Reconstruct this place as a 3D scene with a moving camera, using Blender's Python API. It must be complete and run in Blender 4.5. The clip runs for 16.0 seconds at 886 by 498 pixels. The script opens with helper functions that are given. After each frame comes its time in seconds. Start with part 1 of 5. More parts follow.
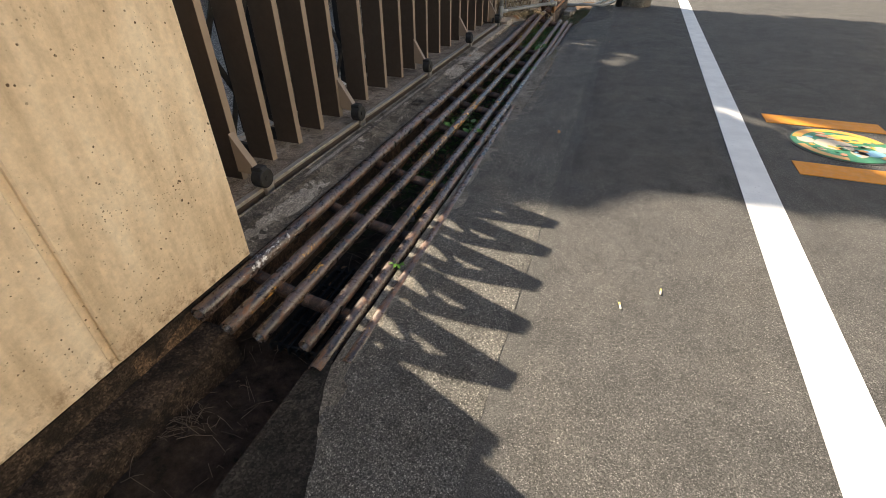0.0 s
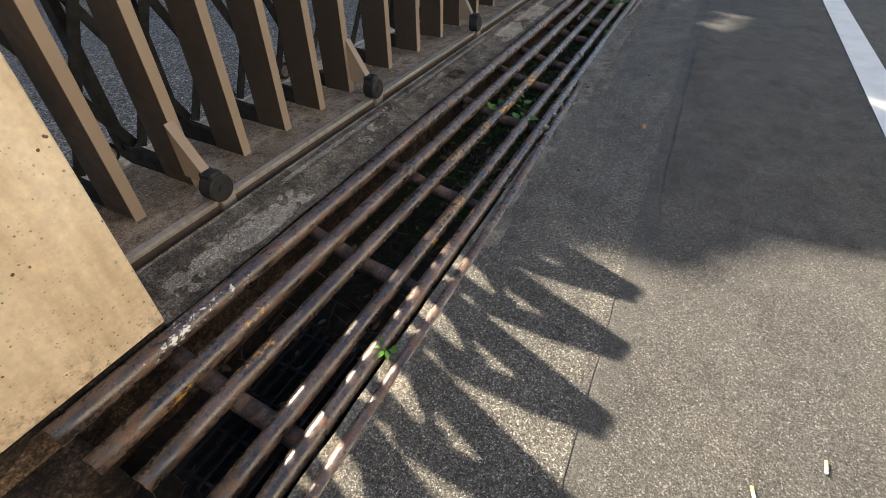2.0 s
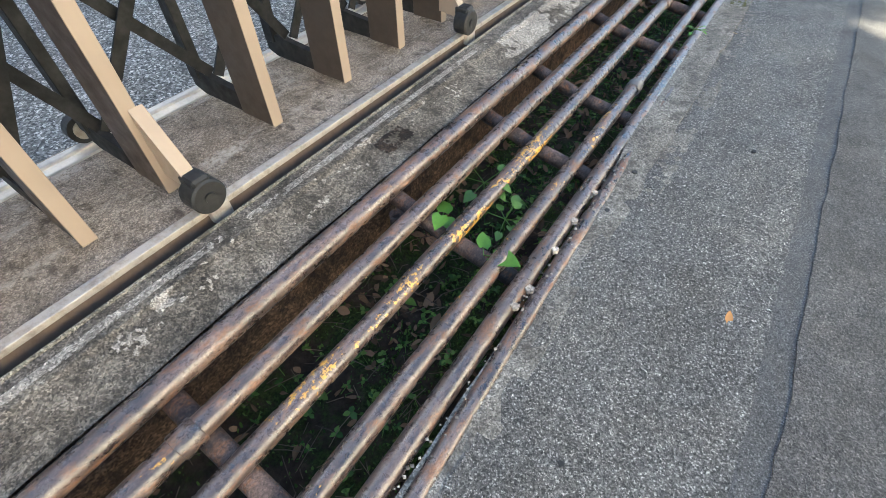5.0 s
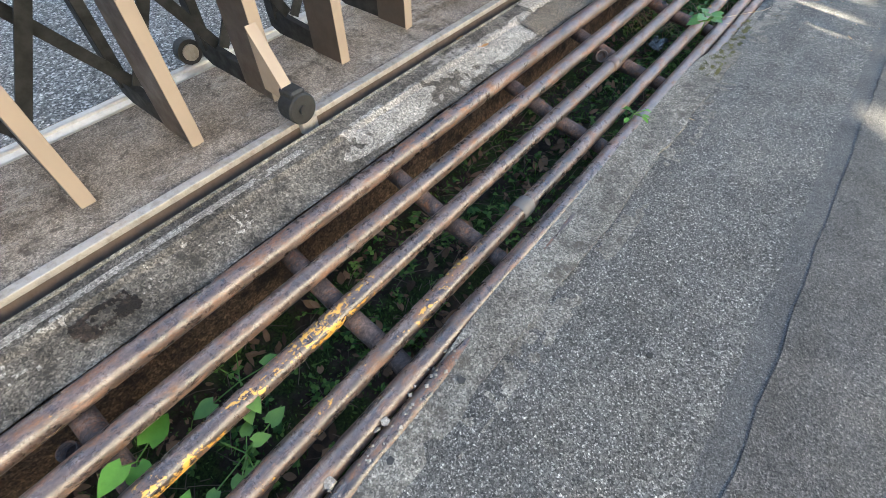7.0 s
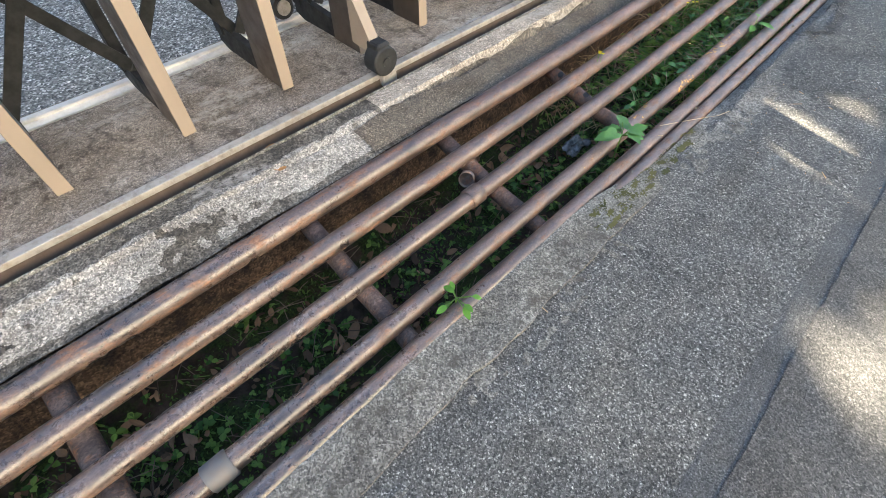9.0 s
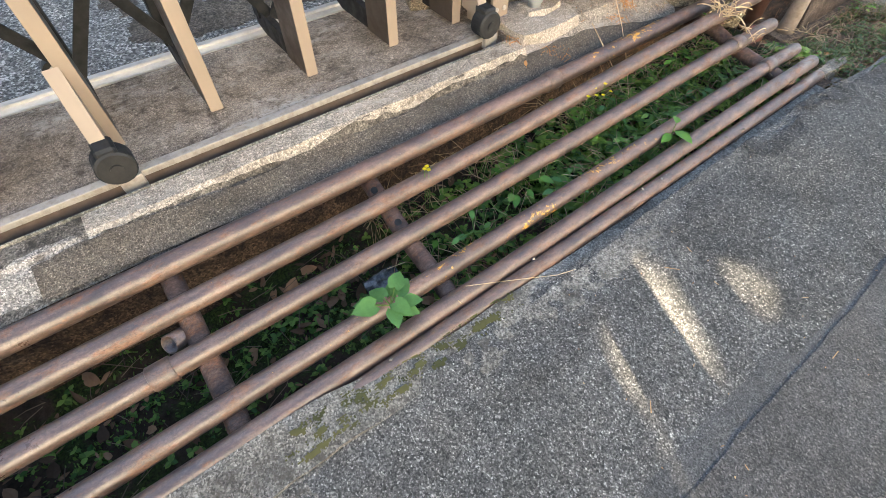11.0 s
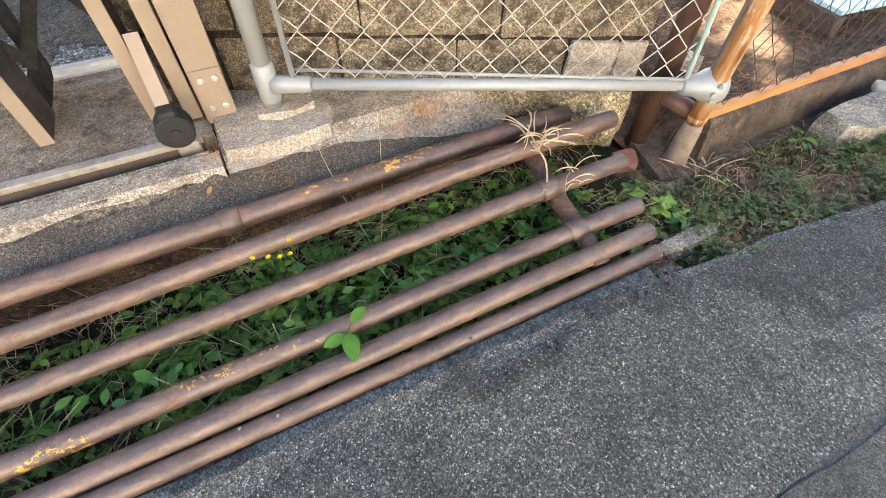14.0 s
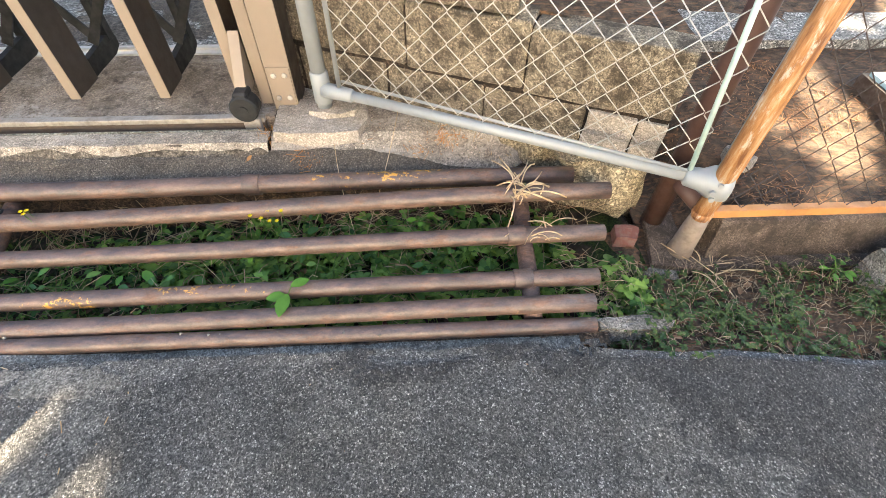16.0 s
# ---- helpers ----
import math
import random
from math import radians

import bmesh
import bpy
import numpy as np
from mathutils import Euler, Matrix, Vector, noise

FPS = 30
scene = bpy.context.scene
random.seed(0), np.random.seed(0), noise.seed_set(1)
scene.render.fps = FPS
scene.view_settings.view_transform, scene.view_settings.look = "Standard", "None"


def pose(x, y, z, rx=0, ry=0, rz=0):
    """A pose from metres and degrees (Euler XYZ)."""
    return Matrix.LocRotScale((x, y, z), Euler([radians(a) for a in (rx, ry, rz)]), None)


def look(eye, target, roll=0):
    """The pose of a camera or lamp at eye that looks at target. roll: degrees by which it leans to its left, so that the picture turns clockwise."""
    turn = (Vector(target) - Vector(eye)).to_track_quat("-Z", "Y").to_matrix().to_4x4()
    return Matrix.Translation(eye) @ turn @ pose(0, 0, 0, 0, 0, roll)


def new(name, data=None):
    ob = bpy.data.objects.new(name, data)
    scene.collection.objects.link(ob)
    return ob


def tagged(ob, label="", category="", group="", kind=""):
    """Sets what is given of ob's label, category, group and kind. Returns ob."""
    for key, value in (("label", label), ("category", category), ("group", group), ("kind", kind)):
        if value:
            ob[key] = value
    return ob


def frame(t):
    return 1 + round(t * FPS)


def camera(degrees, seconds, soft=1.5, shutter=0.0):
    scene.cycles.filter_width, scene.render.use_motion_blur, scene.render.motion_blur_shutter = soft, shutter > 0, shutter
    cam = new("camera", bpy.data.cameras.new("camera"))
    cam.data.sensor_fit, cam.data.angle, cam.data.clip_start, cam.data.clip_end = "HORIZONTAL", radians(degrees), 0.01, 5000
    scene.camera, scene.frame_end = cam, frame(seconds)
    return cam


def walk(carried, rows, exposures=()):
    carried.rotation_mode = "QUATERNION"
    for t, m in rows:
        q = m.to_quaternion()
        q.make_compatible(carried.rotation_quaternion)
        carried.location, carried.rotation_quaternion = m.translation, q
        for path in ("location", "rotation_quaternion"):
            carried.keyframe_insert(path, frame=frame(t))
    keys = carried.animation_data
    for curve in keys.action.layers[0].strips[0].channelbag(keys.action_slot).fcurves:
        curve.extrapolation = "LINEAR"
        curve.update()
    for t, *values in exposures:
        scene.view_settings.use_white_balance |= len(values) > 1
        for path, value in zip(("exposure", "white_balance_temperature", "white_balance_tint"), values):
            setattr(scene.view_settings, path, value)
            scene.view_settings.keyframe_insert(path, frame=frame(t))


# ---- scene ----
cam = camera(88.5, 16.0, soft=0.6)
METRES, EYE, TILT, LEAN, TURN = 8.4, 1.33, 0.0, 0.0, 19.4
ROWS = [
    (0.0, -0.0008, -0.0082, 0.0014, -0.05, -35.53, 0.07),
    (0.5, 0.0036, 0.0089, -0.0061, 1.09, -36.56, 0.02),
    (1.0, 0.0129, 0.0413, -0.0109, 2.58, -37.66, -0.1),
    (1.5, 0.0125, 0.0697, -0.0132, 4.5, -39.15, -0.17),
    (2.0, 0.0066, 0.1008, -0.0178, 6.94, -40.88, -0.12),
    (2.5, 0.0104, 0.1317, -0.0264, 9.09, -42.59, -0.01),
    (3.0, 0.0166, 0.1644, -0.0273, 10.59, -44.14, -0.06),
    (5.5, 0.0482, 0.3378, -0.0278, 15.85, -49.59, 0.21),
    (6.0, 0.0658, 0.3683, -0.0269, 16.81, -50.08, 0.19),
    (6.5, 0.082, 0.3926, -0.0268, 17.65, -50.54, 0.15),
    (7.0, 0.0944, 0.4285, -0.0272, 19.37, -50.98, 0.07),
    (7.5, 0.1063, 0.4563, -0.0289, 20.78, -51.11, -0.06),
    (8.0, 0.123, 0.4922, -0.0255, 21.79, -51.52, -0.17),
    (8.5, 0.1354, 0.5295, -0.0294, 23.2, -51.8, -0.3),
    (9.0, 0.1487, 0.5633, -0.0281, 25.16, -51.63, -0.34),
    (11.5, 0.219, 0.7252, -0.0242, 34.93, -52.9, -0.87),
    (12.0, 0.2273, 0.7604, -0.0274, 36.67, -53.0, -0.93),
    (12.5, 0.2345, 0.7879, -0.0258, 38.99, -52.45, -0.93),
    (13.0, 0.2476, 0.8144, -0.0238, 40.56, -52.39, -0.95),
    (13.5, 0.2613, 0.8376, -0.0226, 42.04, -52.46, -0.98),
    (14.0, 0.2695, 0.8671, -0.0257, 44.46, -52.68, -1.06),
    (14.5, 0.2746, 0.8856, -0.0232, 48.85, -52.27, -1.01),
    (15.0, 0.2857, 0.8994, -0.0208, 54.44, -51.18, -0.95),
    (15.5, 0.301, 0.9094, -0.0141, 60.53, -50.3, -0.87),
    (16.0, 0.3184, 0.9106, -0.012, 67.55, -49.5, -0.78),
]
EXPOSURES = [(0.0, 1.55, 6800, 9), (1.5, 1.63, 6800, 9), (2.0, 1.88, 6700, 8), (2.5, 2.24, 6550, 8), (3.0, 2.58, 6450, 6), (5.3, 3.51, 6400, 4), (8.0, 3.54, 6500, 5), (12.0, 3.60, 7000, 8), (16.0, 3.55, 6950, 9)]
walk(cam, [(t, pose(0, 0, EYE, TILT, LEAN, TURN) @ pose(METRES * x, METRES * y, METRES * z, 90 + pitch, roll, yaw)) for t, x, y, z, yaw, pitch, roll in ROWS], EXPOSURES)

# ---- world and sun ----
SUN_ELEVATION, SUN_BEARING = 35.0, 23.8
SUN_WAY = Vector((math.cos(radians(SUN_BEARING)) * math.cos(radians(SUN_ELEVATION)),
                  -math.sin(radians(SUN_BEARING)) * math.cos(radians(SUN_ELEVATION)),
                  -math.sin(radians(SUN_ELEVATION))))
world = bpy.data.worlds.new("sky")
scene.world = world
world.use_nodes = True
sky = world.node_tree.nodes.new("ShaderNodeTexSky")
sky.sky_type, sky.sun_disc = "NISHITA", False
sky.sun_elevation, sky.sun_rotation = radians(SUN_ELEVATION), radians(SUN_BEARING - 90)
backdrop = world.node_tree.nodes["Background"]
backdrop.inputs["Strength"].default_value = 0.066
world.node_tree.links.new(sky.outputs["Color"], backdrop.inputs["Color"])
sun_data = bpy.data.lights.new("sun", "SUN")
sun_data.energy, sun_data.angle, sun_data.color = 5.0, radians(0.6), (1.0, 0.88, 0.71)
sun = new("sun", sun_data)
sun.matrix_world = look(-20 * SUN_WAY, (0, 0, 0))


# ---- material helpers ----
class Shader:
    """A small wrapper to write node materials in a few lines."""

    def __init__(self, name, rough=0.8, metal=0.0, spec=0.4):
        self.mat = bpy.data.materials.new(name)
        self.mat.use_nodes = True
        self.tree = self.mat.node_tree
        self.bsdf = self.tree.nodes["Principled BSDF"]
        self.put(self.bsdf, "Roughness", rough)
        self.put(self.bsdf, "Metallic", metal)
        self.put(self.bsdf, "Specular IOR Level", spec)
        self.where = self.tree.nodes.new("ShaderNodeNewGeometry").outputs["Position"]

    def put(self, node, key, value):
        if isinstance(value, bpy.types.NodeSocket):
            self.tree.links.new(value, node.inputs[key])
        elif isinstance(value, tuple) and len(value) == 3 and node.inputs[key].type == "RGBA":
            node.inputs[key].default_value = (*value, 1.0)
        else:
            node.inputs[key].default_value = value

    def add(self, kind, out, settings=(), **values):
        node = self.tree.nodes.new(kind)
        for key, value in settings:
            if key == "operation":
                node.operation = value
            elif key == "feature":
                node.feature = value
            elif key == "blend":
                node.blend_type = value
            elif key == "data":
                node.data_type = value
        for key, value in values.items():
            self.put(node, key.replace("_", " "), value)
        return node.outputs[out]

    def stretch(self, x, y, z, offset=0.0):
        node = self.tree.nodes.new("ShaderNodeMapping")
        self.tree.links.new(self.where, node.inputs["Vector"])
        node.inputs["Scale"].default_value = (x, y, z)
        node.inputs["Location"].default_value = (offset, offset * 0.7, offset * 1.3)
        return node.outputs["Vector"]

    def noise(self, scale, detail=4.0, rough=0.6, at=None, out="Fac"):
        return self.add("ShaderNodeTexNoise", out, Scale=scale, Detail=detail, Roughness=rough, Vector=at or self.where)

    def cells(self, scale, out="Color", at=None, feature="F1"):
        return self.add("ShaderNodeTexVoronoi", out, (("feature", feature),), Scale=scale, Vector=at or self.where)

    def ramp(self, fac, *stops):
        node = self.tree.nodes.new("ShaderNodeValToRGB")
        self.tree.links.new(fac, node.inputs["Fac"])
        points = node.color_ramp.elements
        while len(points) < len(stops):
            points.new(0.5)
        for point, (place, colour) in zip(points, stops):
            point.position = place
            point.color = (*colour, 1.0) if isinstance(colour, tuple) else (colour, colour, colour, 1.0)
        return node.outputs["Color"]

    def mix(self, fac, a, b, blend="MIX"):
        node = self.tree.nodes.new("ShaderNodeMix")
        node.data_type, node.blend_type = "RGBA", blend
        for slot, value in ((0, fac), (6, a), (7, b)):
            if isinstance(value, bpy.types.NodeSocket):
                self.tree.links.new(value, node.inputs[slot])
            elif slot:
                node.inputs[slot].default_value = (*value, 1.0) if isinstance(value, tuple) else (value, value, value, 1.0)
            else:
                node.inputs[slot].default_value = value
        return node.outputs[2]

    def grey(self, colour):
        return self.add("ShaderNodeRGBToBW", "Val", Color=colour)

    def times(self, a, b, op="MULTIPLY"):
        node = self.tree.nodes.new("ShaderNodeMath")
        node.operation = op
        for slot, value in ((0, a), (1, b)):
            if isinstance(value, bpy.types.NodeSocket):
                self.tree.links.new(value, node.inputs[slot])
            else:
                node.inputs[slot].default_value = value
        return node.outputs[0]

    def axis(self, k):
        return self.add("ShaderNodeSeparateXYZ", "XYZ"[k], Vector=self.where)

    def chance(self):
        return self.tree.nodes.new("ShaderNodeObjectInfo").outputs["Random"]

    def island(self):
        return self.tree.nodes.new("ShaderNodeNewGeometry").outputs["Random Per Island"]

    def bump(self, height, strength, distance=0.01):
        self.put(self.bsdf, "Normal", self.add("ShaderNodeBump", "Normal", Height=height, Strength=strength, Distance=distance))

    def done(self, colour, rough=None):
        self.put(self.bsdf, "Base Color", colour)
        if rough is not None:
            self.put(self.bsdf, "Roughness", rough)
        return self.mat


def asphalt(name, low, high, stone, share, scale, wear=0.5, tint=(1.02, 1.0, 0.985), chip=0.9):
    """Asphalt: dark binder, grey stones, and a share of pale ones."""
    s = Shader(name, 0.85, 0.0, 0.35)
    pick = s.add("ShaderNodeSeparateColor", "Red", Color=s.cells(scale))
    pick = s.times(pick, s.times(s.times(s.noise(28.0, 5.0, 0.7), 0.5, "SUBTRACT"), 0.16), "ADD")
    body = s.ramp(pick, (0.0, low), (0.55, tuple(0.5 * (a + b) for a, b in zip(low, high))), (1.0 - share, high), (1.0 - share * 0.4, stone))
    big = s.add("ShaderNodeSeparateColor", "Green", Color=s.cells(scale * 0.72, at=s.stretch(1, 1, 1, 2.3)))
    body = s.mix(s.times(s.grey(s.ramp(big, (1.0 - share * 0.35, 0.0), (1.0 - share * 0.3, 1.0))), 0.8), body, stone)
    pits = s.ramp(s.noise(scale * 0.6, 4.0), (0.34, 0.40), (0.50, 1.0))
    body = s.mix(0.85, body, pits, "MULTIPLY")
    chips = s.add("ShaderNodeSeparateColor", "Blue", Color=s.cells(scale * 0.5, at=s.stretch(1, 1, 1, 5.1)))
    body = s.mix(chip, body, s.ramp(chips, (0.0, 0.45), (0.45, 0.92), (0.80, 1.15), (0.93, 1.32), (0.965, 1.9)), "MULTIPLY")
    broad = s.ramp(s.noise(1.7, 6.0, 0.62), (0.3, (0.72, 0.73, 0.75)), (0.5, (1.0, 1.0, 1.0)), (0.7, (1.28, 1.24, 1.17)))
    body = s.mix(wear, body, broad, "MULTIPLY")
    blots = s.ramp(s.noise(7.0, 7.0, 0.7, s.stretch(1.0, 0.7, 1.0, 3.0)), (0.36, 0.62), (0.5, 1.0), (0.68, 1.3))
    body = s.mix(wear * 0.9, body, blots, "MULTIPLY")
    body = s.mix(1.0, body, tint, "MULTIPLY")
    s.bump(s.times(s.cells(scale, "Distance"), s.noise(scale * 0.4, 4.0), "ADD"), 0.75, 0.006)
    return s.done(body, s.ramp(s.noise(9.0), (0.3, 0.7), (0.7, 0.95)))


def concrete(name, pale, dark, mottled=0.5, speck=260.0, lichen=None, lichen_share=0.5, pale_share=0.0, grit=0.85):
    """Old cast concrete: mottled, pitted, with an optional lichen or dirt colour."""
    s = Shader(name, 0.9, 0.0, 0.25)
    base = s.mix(s.ramp(s.noise(5.0, 8.0, 0.7), (0.5 - 0.25 * mottled, 0.0), (0.5 + 0.25 * mottled, 1.0)), dark, pale)
    grain = s.ramp(s.add("ShaderNodeSeparateColor", "Red", Color=s.cells(speck)), (0.0, 0.36), (0.6, 1.0), (0.95, 1.75))
    base = s.mix(grit, base, grain, "MULTIPLY")
    coarse = s.ramp(s.add("ShaderNodeSeparateColor", "Green", Color=s.cells(speck * 0.5, at=s.stretch(1, 1, 1, 1.7))), (0.0, 0.55), (0.4, 1.0), (0.90, 1.0), (0.96, 1.5))
    base = s.mix(grit, base, coarse, "MULTIPLY")
    if lichen:
        where = s.ramp(s.noise(14.0, 9.0, 0.72), (1.0 - lichen_share - 0.06, 0.0), (1.0 - lichen_share + 0.06, 1.0))
        base = s.mix(s.times(s.grey(where), 0.85), base, lichen)
    if pale_share:
        wash = s.ramp(s.noise(3.2, 9.0, 0.72, s.stretch(1.6, 0.55, 1.0, 6.0)), (1.0 - pale_share - 0.05, 0.0), (1.0 - pale_share + 0.05, 1.0))
        bits = s.ramp(s.noise(45.0, 6.0, 0.7), (0.40, 0.0), (0.52, 1.0))
        base = s.mix(s.times(s.times(s.grey(wash), s.grey(bits)), 0.9), base, (0.50, 0.44, 0.38))
    s.bump(s.times(s.noise(60.0, 8.0, 0.7), s.noise(speck, 2.0), "ADD"), 0.8, 0.008)
    return s.done(base)


def rust(name, yellow=(), white=(), red=0.5, offset=0.0, matt=0.0, gloss=0.95):
    """Steel pipe gone brown, with orange rust, a worn sheen and flakes of old paint on some stretches of y."""
    s = Shader(name, 0.42, 0.0, gloss)
    along = s.stretch(9.0, 1.6, 9.0, offset)
    base = s.ramp(s.noise(2.2, 8.0, 0.7, along), (0.34, (0.020, 0.015, 0.014)), (0.48, (0.058, 0.039, 0.032)), (0.62, (0.135, 0.090, 0.070)))
    orange = s.ramp(s.noise(7.0, 8.0, 0.75, s.stretch(4.0, 1.4, 4.0, offset + 3.1)), (0.57 - 0.1 * red, 0.0), (0.68 - 0.1 * red, 1.0))
    base = s.mix(s.times(s.grey(orange), 0.6), base, (0.21, 0.085, 0.032))
    dust = s.ramp(s.noise(26.0, 6.0, 0.7, s.stretch(1.0, 0.5, 1.0, offset)), (0.55, 0.0), (0.70, 1.0))
    base = s.mix(s.times(s.grey(dust), 0.25), base, (0.26, 0.22, 0.20))
    base = s.mix(0.85, base, s.ramp(s.noise(190.0, 5.0, 0.75, s.stretch(1.0, 0.6, 1.0, offset)), (0.36, 0.50), (0.50, 1.0), (0.64, 1.6)), "MULTIPLY")
    specks = s.ramp(s.noise(150.0, 3.0, 0.6), (0.60, 0.0), (0.66, 1.0))
    base = s.mix(s.times(s.grey(specks), 0.5), base, (0.02, 0.014, 0.012))
    # towards larger y the base turns redder and the surface more matt
    far_end = s.grey(s.ramp(s.times(s.axis(1), 0.1), (0.50, 0.0), (0.68, 1.0)))
    base = s.mix(s.times(far_end, 0.55), base, s.ramp(s.noise(30.0, 8.0, 0.75, s.stretch(1.0, 0.4, 1.0, offset)), (0.38, (0.050, 0.028, 0.021)), (0.50, (0.120, 0.064, 0.044)), (0.62, (0.235, 0.125, 0.082))))
    rough = s.ramp(s.noise(24.0, 7.0, 0.7), (0.35, 0.19 + matt), (0.65, 0.38 + matt))
    rough = s.mix(s.times(far_end, 0.6), rough, 0.62)
    rough = s.mix(s.grey(orange), rough, 0.80)
    for spans, paint, shift in ((yellow, (0.62, 0.31, 0.035), 7.7), (white, (0.75, 0.74, 0.70), 12.3)):
        if spans:
            stops = []
            for y0, y1 in spans:
                stops += [(y0 / 10 - 0.012, 0.0), (y0 / 10 + 0.012, 1.0), (y1 / 10 - 0.012, 1.0), (y1 / 10 + 0.012, 0.0)]
            span = s.grey(s.ramp(s.times(s.axis(1), 0.1), *stops))
            fine = s.times(s.times(s.noise(7.0, 9.0, 0.75, s.stretch(2.4, 0.5, 2.4, offset + shift)), 0.6), s.times(s.noise(55.0, 6.0, 0.7), 0.4), "ADD")
            flake = s.grey(s.ramp(s.times(fine, s.times(span, 0.10), "ADD"), (0.662, 0.0), (0.676, 1.0)))
            base = s.mix(flake, base, paint)
            rough = s.mix(flake, rough, 0.55)
    s.bump(s.times(s.noise(70.0, 6.0, 0.7), s.times(orange, 0.5), "ADD"), 0.22, 0.003)
    return s.done(base, s.grey(rough))


def painted(name, colour, rough=0.45, metal=0.0, wear=0.12, worn=(0.25, 0.22, 0.18), grain=30.0):
    """Painted or anodised metal with faint dirt and scuffs."""
    s = Shader(name, rough, metal, 0.5)
    dirt = s.ramp(s.noise(grain, 8.0, 0.7), (0.45, 0.0), (0.75, 1.0))
    base = s.mix(s.times(s.grey(dirt), wear * 3), colour, worn)
    base = s.mix(0.6, base, s.ramp(s.noise(3.0, 4.0), (0.3, 0.82), (0.7, 1.1)), "MULTIPLY")
    s.bump(s.noise(120.0, 3.0), 0.08, 0.002)
    return s.done(base, s.ramp(s.noise(20.0), (0.3, rough * 0.8), (0.7, min(1.0, rough * 1.35))))


def leafy(name, dark, pale, rough=0.5, spread=1.0):
    """Leaves that differ from one another, lighter where light passes through them."""
    s = Shader(name, rough, 0.0, 0.35)
    base = s.mix(s.island(), dark, pale)
    base = s.mix(0.5, base, s.ramp(s.noise(60.0, 4.0), (0.3, 0.75), (0.7, 1.2)), "MULTIPLY")
    s.put(s.bsdf, "Subsurface Weight", 0.0)
    s.bump(s.noise(90.0, 3.0), 0.2, 0.003)
    mat = s.done(base)
    thin = s.tree.nodes.new("ShaderNodeBsdfTranslucent")
    s.tree.links.new(base, thin.inputs["Color"])
    both = s.tree.nodes.new("ShaderNodeMixShader")
    both.inputs["Fac"].default_value = 0.3 * spread
    end = s.tree.nodes["Material Output"]
    s.tree.links.new(s.bsdf.outputs[0], both.inputs[1])
    s.tree.links.new(thin.outputs[0], both.inputs[2])
    s.tree.links.new(both.outputs[0], end.inputs["Surface"])
    return mat


ROAD = asphalt("road_asphalt", (0.046, 0.045, 0.044), (0.152, 0.147, 0.141), (0.28, 0.27, 0.26), 0.07, 330.0, 0.5, chip=0.3)
APRON = asphalt("apron_asphalt", (0.062, 0.060, 0.055), (0.205, 0.198, 0.182), (0.42, 0.405, 0.37), 0.085, 330.0, 0.65)
# road colour made darker for the stretch in tree shade
SHADED_ROAD = asphalt("shaded_road_asphalt", (0.043, 0.042, 0.041), (0.140, 0.136, 0.130), (0.22, 0.21, 0.20), 0.05, 330.0, 0.7, chip=0.3)
PATCH = asphalt("patch_asphalt", (0.062, 0.061, 0.059), (0.160, 0.157, 0.150), (0.25, 0.245, 0.235), 0.06, 400.0, 0.5, chip=0.4)
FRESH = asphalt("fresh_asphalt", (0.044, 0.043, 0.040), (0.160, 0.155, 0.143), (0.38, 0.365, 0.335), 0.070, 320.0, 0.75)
YARD = asphalt("yard_asphalt", (0.07, 0.067, 0.062), (0.34, 0.325, 0.295), (0.60, 0.575, 0.53), 0.14, 130.0, 0.5, chip=0.5)
CURB = concrete("old_curb_concrete", (0.215, 0.185, 0.150), (0.080, 0.068, 0.054), 0.45, 230.0, (0.045, 0.038, 0.031), 0.42, 0.36)
PAD = concrete("gate_pad_concrete", (0.40, 0.33, 0.265), (0.19, 0.15, 0.115), 0.6, 280.0, (0.085, 0.064, 0.048), 0.42, 0.42, grit=0.65)
MORTAR = concrete("cement_mortar", (0.29, 0.265, 0.225), (0.15, 0.135, 0.115), 0.5, 260.0, (0.085, 0.075, 0.06), 0.42)
WHITECAP = concrete("pale_mortar", (0.54, 0.465, 0.39), (0.36, 0.305, 0.25), 0.5, 240.0, (0.18, 0.15, 0.12), 0.30, grit=0.5)
ENDPAD = concrete("end_concrete", (0.50, 0.425, 0.345), (0.27, 0.225, 0.18), 0.5, 260.0, (0.11, 0.09, 0.07), 0.34, 0.42, grit=0.7)
TAR = asphalt("tar_asphalt", (0.028, 0.028, 0.028), (0.105, 0.102, 0.098), (0.26, 0.25, 0.23), 0.05, 330.0, 0.6)
STRIP = asphalt("worn_strip_asphalt", (0.085, 0.070, 0.054), (0.225, 0.188, 0.146), (0.36, 0.31, 0.25), 0.06, 330.0, 0.8, chip=0.5)
CHANNEL = concrete("gutter_concrete", (0.20, 0.125, 0.074), (0.070, 0.045, 0.029), 0.6, 170.0, (0.026, 0.019, 0.014), 0.45)
# damp footing concrete; its dark tone also deepens the groove and other gaps
DARK_CONCRETE = concrete("dark_concrete", (0.095, 0.064, 0.043), (0.030, 0.021, 0.016), 0.6, 150.0, (0.014, 0.011, 0.009), 0.5)
BLOCK = concrete("block_concrete", (0.35, 0.29, 0.21), (0.16, 0.125, 0.085), 0.7, 260.0, (0.055, 0.042, 0.030), 0.46)
SLAB = concrete("brown_footing", (0.20, 0.150, 0.115), (0.095, 0.072, 0.056), 0.6, 480.0, (0.06, 0.045, 0.035), 0.45)
TAN = painted("tan_coated_metal", (0.275, 0.212, 0.160), 0.45, 0.1, 0.07, (0.3, 0.22, 0.15))
